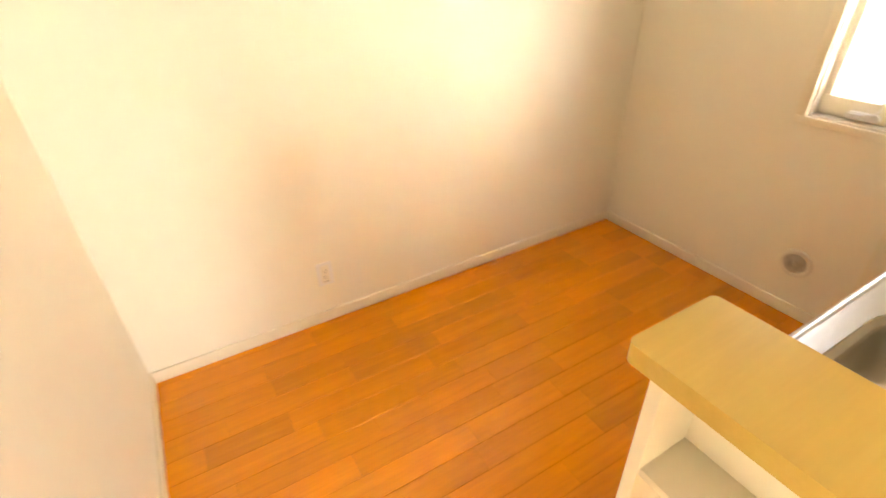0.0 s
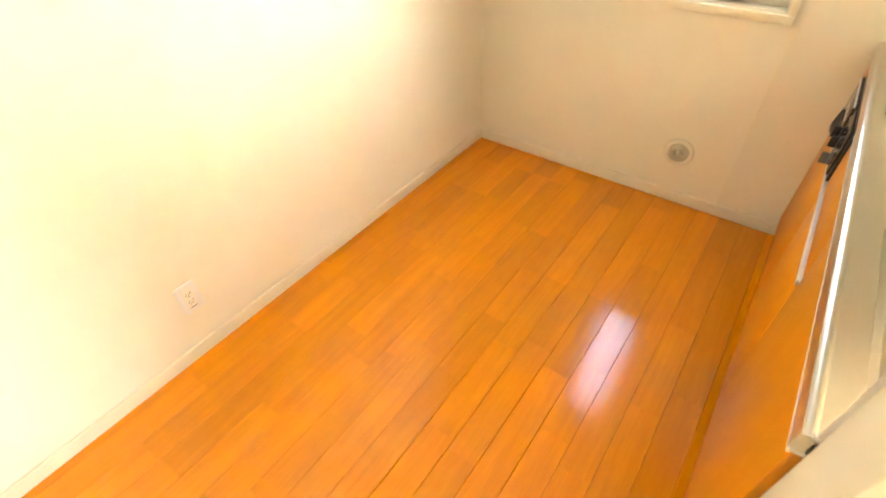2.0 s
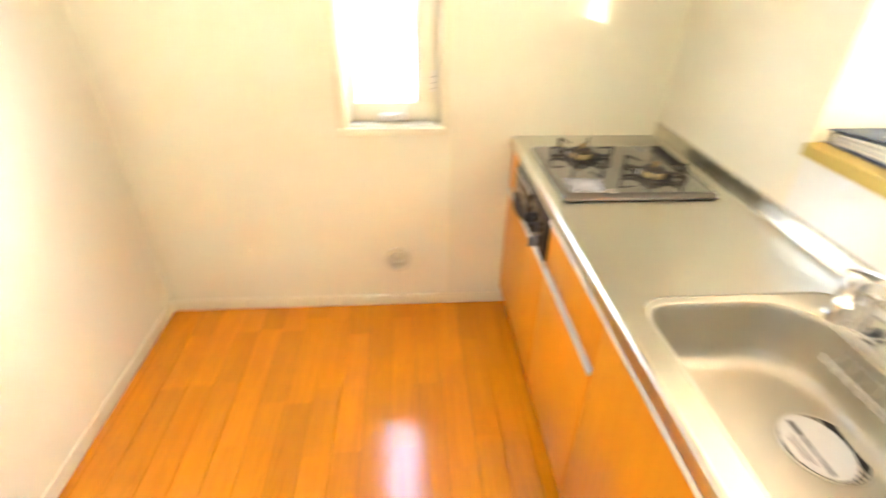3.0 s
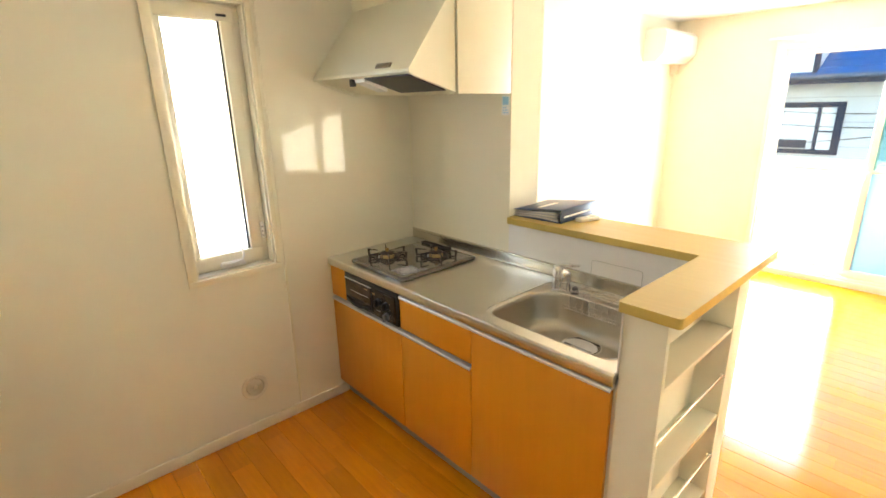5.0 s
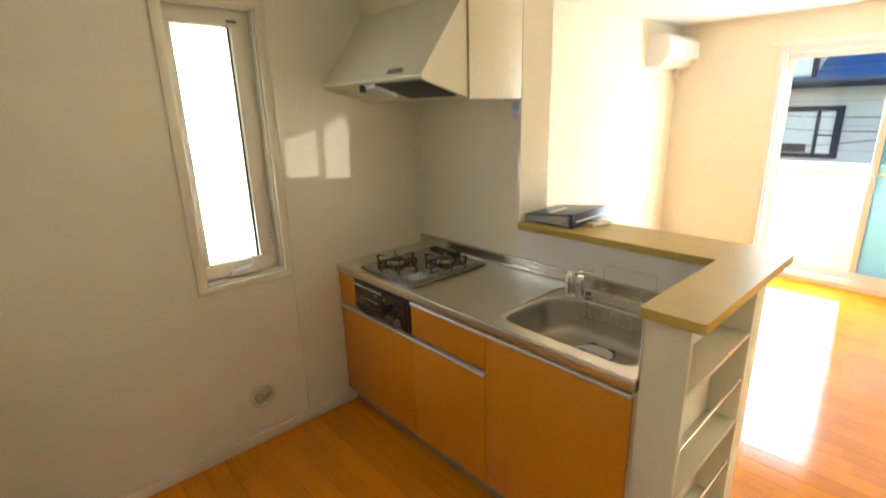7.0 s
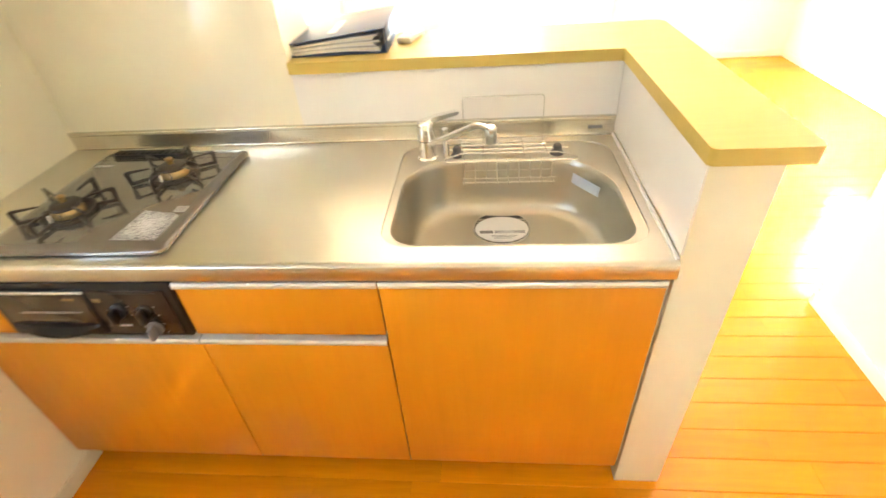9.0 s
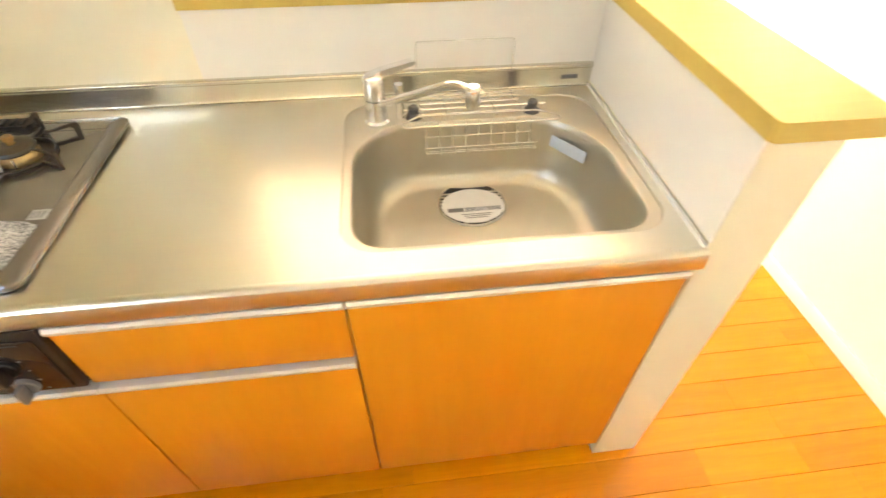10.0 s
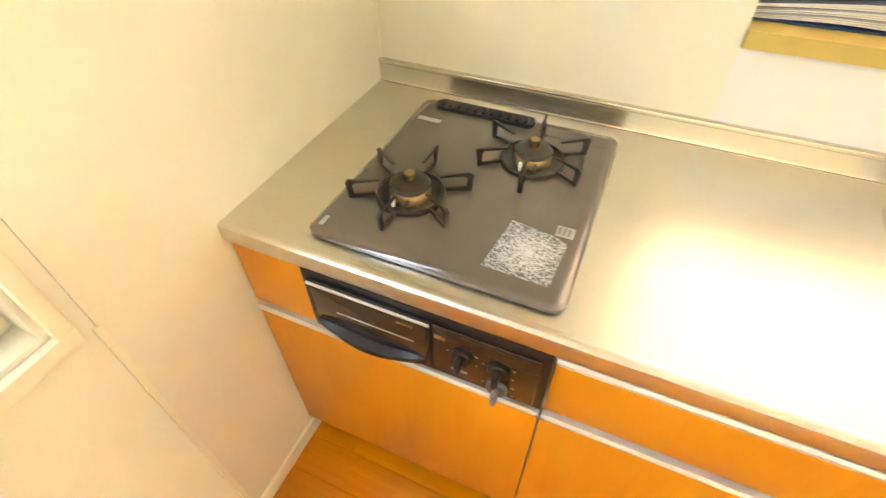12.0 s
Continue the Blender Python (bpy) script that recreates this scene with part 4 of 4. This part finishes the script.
def wall_outlet():
    x, z = 1.844, 0.262
    o = thing("wall_outlet", (x, YL, z - 0.06), "white double wall socket plate", "wall socket")
    plate = part("plate", one(x - 0.036, x + 0.036, YL, YL + 0.007, z - 0.06, z + 0.06, 0.003), M_WHITE, o)
    part("insert", one(x - 0.019, x + 0.019, YL + 0.006, YL + 0.009, z - 0.046, z + 0.046, 0.001), M_VINYL, plate)
    for dz in (0.020, -0.012):
        for dx in (-0.0064, 0.0064):
            part("slot", one(x + dx - 0.0012, x + dx + 0.0012, YL + 0.009, YL + 0.0094, z + dz - 0.004, z + dz + 0.004), M_GASKET, plate)
        part("slot", cyl(bmesh.new(), (x, YL + 0.0088, z + dz - 0.011), (x, YL + 0.0094, z + dz - 0.011), 0.0022, n=10), M_GASKET, plate)
    part("label_bar", one(x - 0.012, x + 0.012, YL + 0.009, YL + 0.0093, z - 0.041, z - 0.038), M_GREYTXT, plate)


wall_outlet()


def binder():
    b = thing("ring_binder", (0.9, 0.19, 1.088), "navy ring binder stuffed with papers, lying flat", "binder")
    m = Matrix.Translation((0.890, 0.190, 1.0885)) @ Matrix.Rotation(radians(1.0), 4, "Z")

    def piece(name, bm, material, label="", parent=None):
        bmesh.ops.transform(bm, matrix=m, verts=bm.verts)
        return part(name, bm, material, parent or b, label)

    # spine towards +x, open side towards the kitchen
    piece("cover", one(-0.143, 0.143, -0.155, 0.16, 0, 0.003, 0.001), M_NAVY)
    tilt = Matrix.Translation((0, 0, 0.047)) @ Matrix.Rotation(radians(-6.5), 4, "Y")
    top = one(-0.145, 0.143, -0.155, 0.16, 0, 0.003, 0.001)
    bmesh.ops.transform(top, matrix=tilt, verts=top.verts)
    cov = piece("cover", top, M_NAVY)
    piece("spine", one(0.141, 0.145, -0.155, 0.16, 0.001, 0.064, 0.001), M_NAVY)
    lab = one(-0.030, -0.006, -0.10, 0.05, 0.003, 0.0036)
    bmesh.ops.transform(lab, matrix=tilt, verts=lab.verts)
    piece("label", lab, M_PAPER, "white label", cov)
    piece("spine_print", one(0.145, 0.1454, -0.13, 0.10, 0.024, 0.032), M_PAPER)
    rng = random.Random(5)
    z = 0.0035
    for k in range(11):
        h = 0.0032 + rng.random() * 0.0018
        dx = rng.uniform(-0.004, 0.012)
        bm = bmesh.new()
        nx = 10
        secs = []
        for i in range(nx + 1):
            u = i / nx
            x = -0.134 + dx + 0.246 * u
            f = 0.52 + 0.48 * u
            bow = 0.005 * math.sin(math.pi * u) * (1 - k / 16)
            z0, z1 = z * f + bow, (z + h * 0.72) * f + bow
            secs.append([(x, -0.148, z0), (x, 0.15, z0), (x, 0.15, z1), (x, -0.148, z1)])
        loft(bm, secs, True, True)
        bmesh.ops.rotate(bm, cent=(0.0, 0.0, 0.0), matrix=Matrix.Rotation(radians(rng.uniform(-1.4, 1.4)), 3, "Z"), verts=bm.verts)
        piece("sheaf", bm, (M_PAPER, M_VINYL, M_PAPER, M_GREYPRINT)[k % 4])
        z += h
    for y in (-0.12, 0.0, 0.12):
        bm = bmesh.new()
        tube(bm, [(0.114 + 0.022 * math.cos(a), y, 0.030 + 0.022 * math.sin(a)) for a in np.linspace(0, 2 * math.pi, 20, endpoint=False)], 0.0016, 6, True)
        piece("ring", bm, M_CHROME)


binder()


def remote():
    r = thing("remote_control", (1.07, 0.2, 1.088), "small white remote control on the ledge", "remote control")
    bm = one(-0.022, 0.022, -0.06, 0.06, 0, 0.018, 0.005)
    m = pose(1.086, 0.185, 1.0882, 0, 0, -14)
    bmesh.ops.transform(bm, matrix=m, verts=bm.verts)
    part("case", bm, M_WHITE, r)
    bm = one(-0.014, 0.014, 0.015, 0.045, 0.018, 0.0186)
    bmesh.ops.transform(bm, matrix=m, verts=bm.verts)
    part("display", bm, M_KICK, r)
    for k in range(2):
        bm = one(-0.012 + 0.014 * k, -0.002 + 0.014 * k, -0.02, -0.01, 0.018, 0.0192, 0.001)
        bmesh.ops.transform(bm, matrix=m, verts=bm.verts)
        part("button", bm, M_KICK, r)


remote()


# ---- outside ----
solid("ground", one(-400, 400, -400, 400, -3.4, -3.2), M_GROUND, "grey asphalt ground far below", "ground", kind="structure")
solid("balcony_floor", one(0.2, 3.6, YF + T, 4.75, -0.16, -0.04), M_CONC, "concrete balcony floor", "balcony", kind="structure")
par = thing("balcony_parapet", (1.9, 4.7, -0.04), "white balcony parapet with a flat coping", "parapet", kind="structure")
part("parapet_wall", one(0.2, 3.6, 4.65, 4.75, -0.04, 0.96), M_WALL, par)
part("coping", one(0.18, 3.62, 4.63, 4.77, 0.96, 0.99, 0.004), M_ALU, par)


def neighbour():
    y = 10.0
    n = thing("house", (0.5, y + 3, -3.2), "pale neighbouring house with a blue roof", "house")
    part("wall", one(-4.0, 5.0, y, y + 7, -3.2, 2.02), M_SIDING, n)
    for k in range(9):
        part("siding_joint", one(-4.0, 5.0, y - 0.004, y, 1.62 - 0.455 * k, 1.632 - 0.455 * k), M_JOINT, n)
    part("eave", boxes((-4.5, 5.5, y - 0.55, y + 0.0, 1.87, 1.92), (-4.5, 5.5, y - 0.60, y - 0.5, 1.86, 2.00)), M_NAVYFRAME, n)
    part("gutter", cyl(bmesh.new(), (-4.5, y - 0.64, 1.985), (5.5, y - 0.64, 1.985), 0.045, n=10), M_GUTTER, n)
    part("roof", prism(bmesh.new(), [(y - 0.55, 1.95), (y + 3.6, 4.02), (y + 7.6, 2.0)], "x", -4.4, 5.4), M_ROOF, n)
    for k in range(16):
        ya, za = y - 0.58 + 0.26 * k, 2.01 + 0.13 * k
        part("roof_course", prism(bmesh.new(), [(ya, za + 0.018), (ya + 0.30, za + 0.15), (ya + 0.30, za + 0.12), (ya, za - 0.03)], "x", 0.02, 5.5), M_ROOF, n)
        part("roof_course", prism(bmesh.new(), [(ya, za + 0.018), (ya + 0.30, za + 0.15), (ya + 0.30, za + 0.12), (ya, za - 0.03)], "x", -4.5, -0.78), M_ROOF, n)
    # glazed dormer on the roof
    dormer = part("dormer", one(-0.76, 0.0, y - 0.30, y + 2.4, 1.97, 3.3), M_SIDING, n)
    for x0, x1 in ((-0.74, -0.58), (-0.42, -0.08)):
        part("dormer_pane", one(x0, x1, y - 0.318, y - 0.300, 2.10, 3.1), M_NGLASS, dormer)
    for x in (-0.75, -0.50, -0.03):
        part("dormer_post", one(x - 0.045, x + 0.045, y - 0.36, y - 0.300, 2.05, 3.2), M_NAVYFRAME, dormer)
    for k in range(4):
        part("dormer_rail", one(-0.71, -0.54, y - 0.345, y - 0.33, 2.12 + 0.09 * k, 2.15 + 0.09 * k), M_NAVYFRAME, dormer)
    for x0, x1, z0, z1 in ((-0.56, 0.48, 0.56, 1.54), (2.2, 3.24, 0.56, 1.54)):
        w = part("window", frame_boxes("y", y - 0.06, y + 0.02, x0, x1, z0, z1, (0.045, 0.12, 0.09, 0.10)), M_NAVYFRAME, n)
        xm = x0 + 0.66
        part("mullion", one(xm - 0.03, xm + 0.03, y - 0.055, y + 0.0, z0 + 0.09, z1 - 0.10), M_NAVYFRAME, w)
        part("crossbar", one(xm + 0.03, x1 - 0.12, y - 0.045, y + 0.0, z0 + 0.42, z0 + 0.45), M_NAVYFRAME, w)
        part("lower_panel", one(x0 - 0.06, xm - 0.12, y - 0.09, y - 0.061, z0 + 0.11, z0 + 0.27), M_NAVYFRAME, w)
        part("pane", one(x0 + 0.04, x1 - 0.11, y - 0.02, y - 0.005, z0 + 0.08, z1 - 0.09), M_NGLASS, w)


neighbour()


def cable(p0, p1, sag, r=0.010):
    p0, p1 = Vector(p0), Vector(p1)
    pts = [p0.lerp(p1, k / 16) - Vector((0, 0, sag * 4 * (k / 16) * (1 - k / 16))) for k in range(17)]
    solid("power_cable", tube(bmesh.new(), pts, r, 6), M_CABLE, "thin overhead cable strung along the street", "cable", "overhead cables")


cable((-3.9, 9.985, 1.9), (4.9, 9.985, 1.75), 0.5)
cable((-3.9, 9.985, 1.6), (4.9, 9.985, 1.45), 0.45)
cable((-3.9, 9.985, 0.5), (4.9, 9.985, 1.7), 0.25)

# ---- floor strips ----
ROW, Y_OFF = 0.1010, -0.816
LENS = (0.303, 0.404, 0.505, 0.606)
strip_mesh = {}


def strip_verts(ln):
    a, b, e = ln / 2 - 0.0001, ROW / 2 - 0.0004, 0.0010
    v = [(sx * a, sy * b, -0.010) for sx, sy in ((-1, -1), (1, -1), (1, 1), (-1, 1))]
    v += [(sx * a, sy * b, -e) for sx, sy in ((-1, -1), (1, -1), (1, 1), (-1, 1))]
    v += [(sx * a, sy * (b - e), 0.0) for sx, sy in ((-1, -1), (1, -1), (1, 1), (-1, 1))]
    f = [(8, 9, 10, 11)]
    for k in range(2):
        for i in range(4):
            j = (i + 1) % 4
            f.append((4 * k + i, 4 * k + j, 4 * k + 4 + j, 4 * k + 4 + i))
    return v, f


def strip_of(ln):
    """One shared mesh for each length of strip."""
    key = round(ln, 3)
    if key not in strip_mesh:
        me = bpy.data.meshes.new("strip")
        v, f = strip_verts(ln)
        me.from_pydata(v, [], f)
        me.materials.append(M_FLOOR)
        strip_mesh[key] = me
    return strip_mesh[key]


rng = random.Random(11)
far_v, far_f = [], []
count = 0
r0 = math.floor((YL - Y_OFF) / ROW) - 1
r1 = math.ceil((YF - Y_OFF) / ROW)
for r in range(r0, r1 + 1):
    yc = Y_OFF + (r + 0.5) * ROW
    if yc + ROW / 2 > YF + 0.1 or yc - ROW / 2 < YL - 0.11:
        continue
    x = -0.1 - rng.random() * 0.5
    x_end = XN if yc < YN - T / 2 else XR
    while x < x_end:
        a, b = max(x, -0.01), min(x + (full := rng.choice(LENS)), x_end + 0.01)
        x += full
        if b - a < 0.01:
            continue
        xc, ln = (a + b) / 2, b - a
        near = yc < 0.75 and xc < XN and not (yc > -0.40 and xc < 1.66)
        if near and count < 300:
            ob = new("strip", strip_of(ln))
            ob.parent = floor
            ob.location = Vector((xc, yc, 0.0)) - Vector(floor.location)
            count += 1
        else:
            v, f = strip_verts(ln)
            o = len(far_v)
            far_v += [(p[0] + xc, p[1] + yc, p[2]) for p in v]
            far_f += [tuple(i + o for i in q) for q in f]
me = bpy.data.meshes.new("strips")
me.from_pydata(far_v, [], far_f)
me.materials.append(M_FLOOR2)
far = new("far_strips", me)
far.parent = floor
far.location = -Vector(floor.location)
tagged(far, kind="stuff")
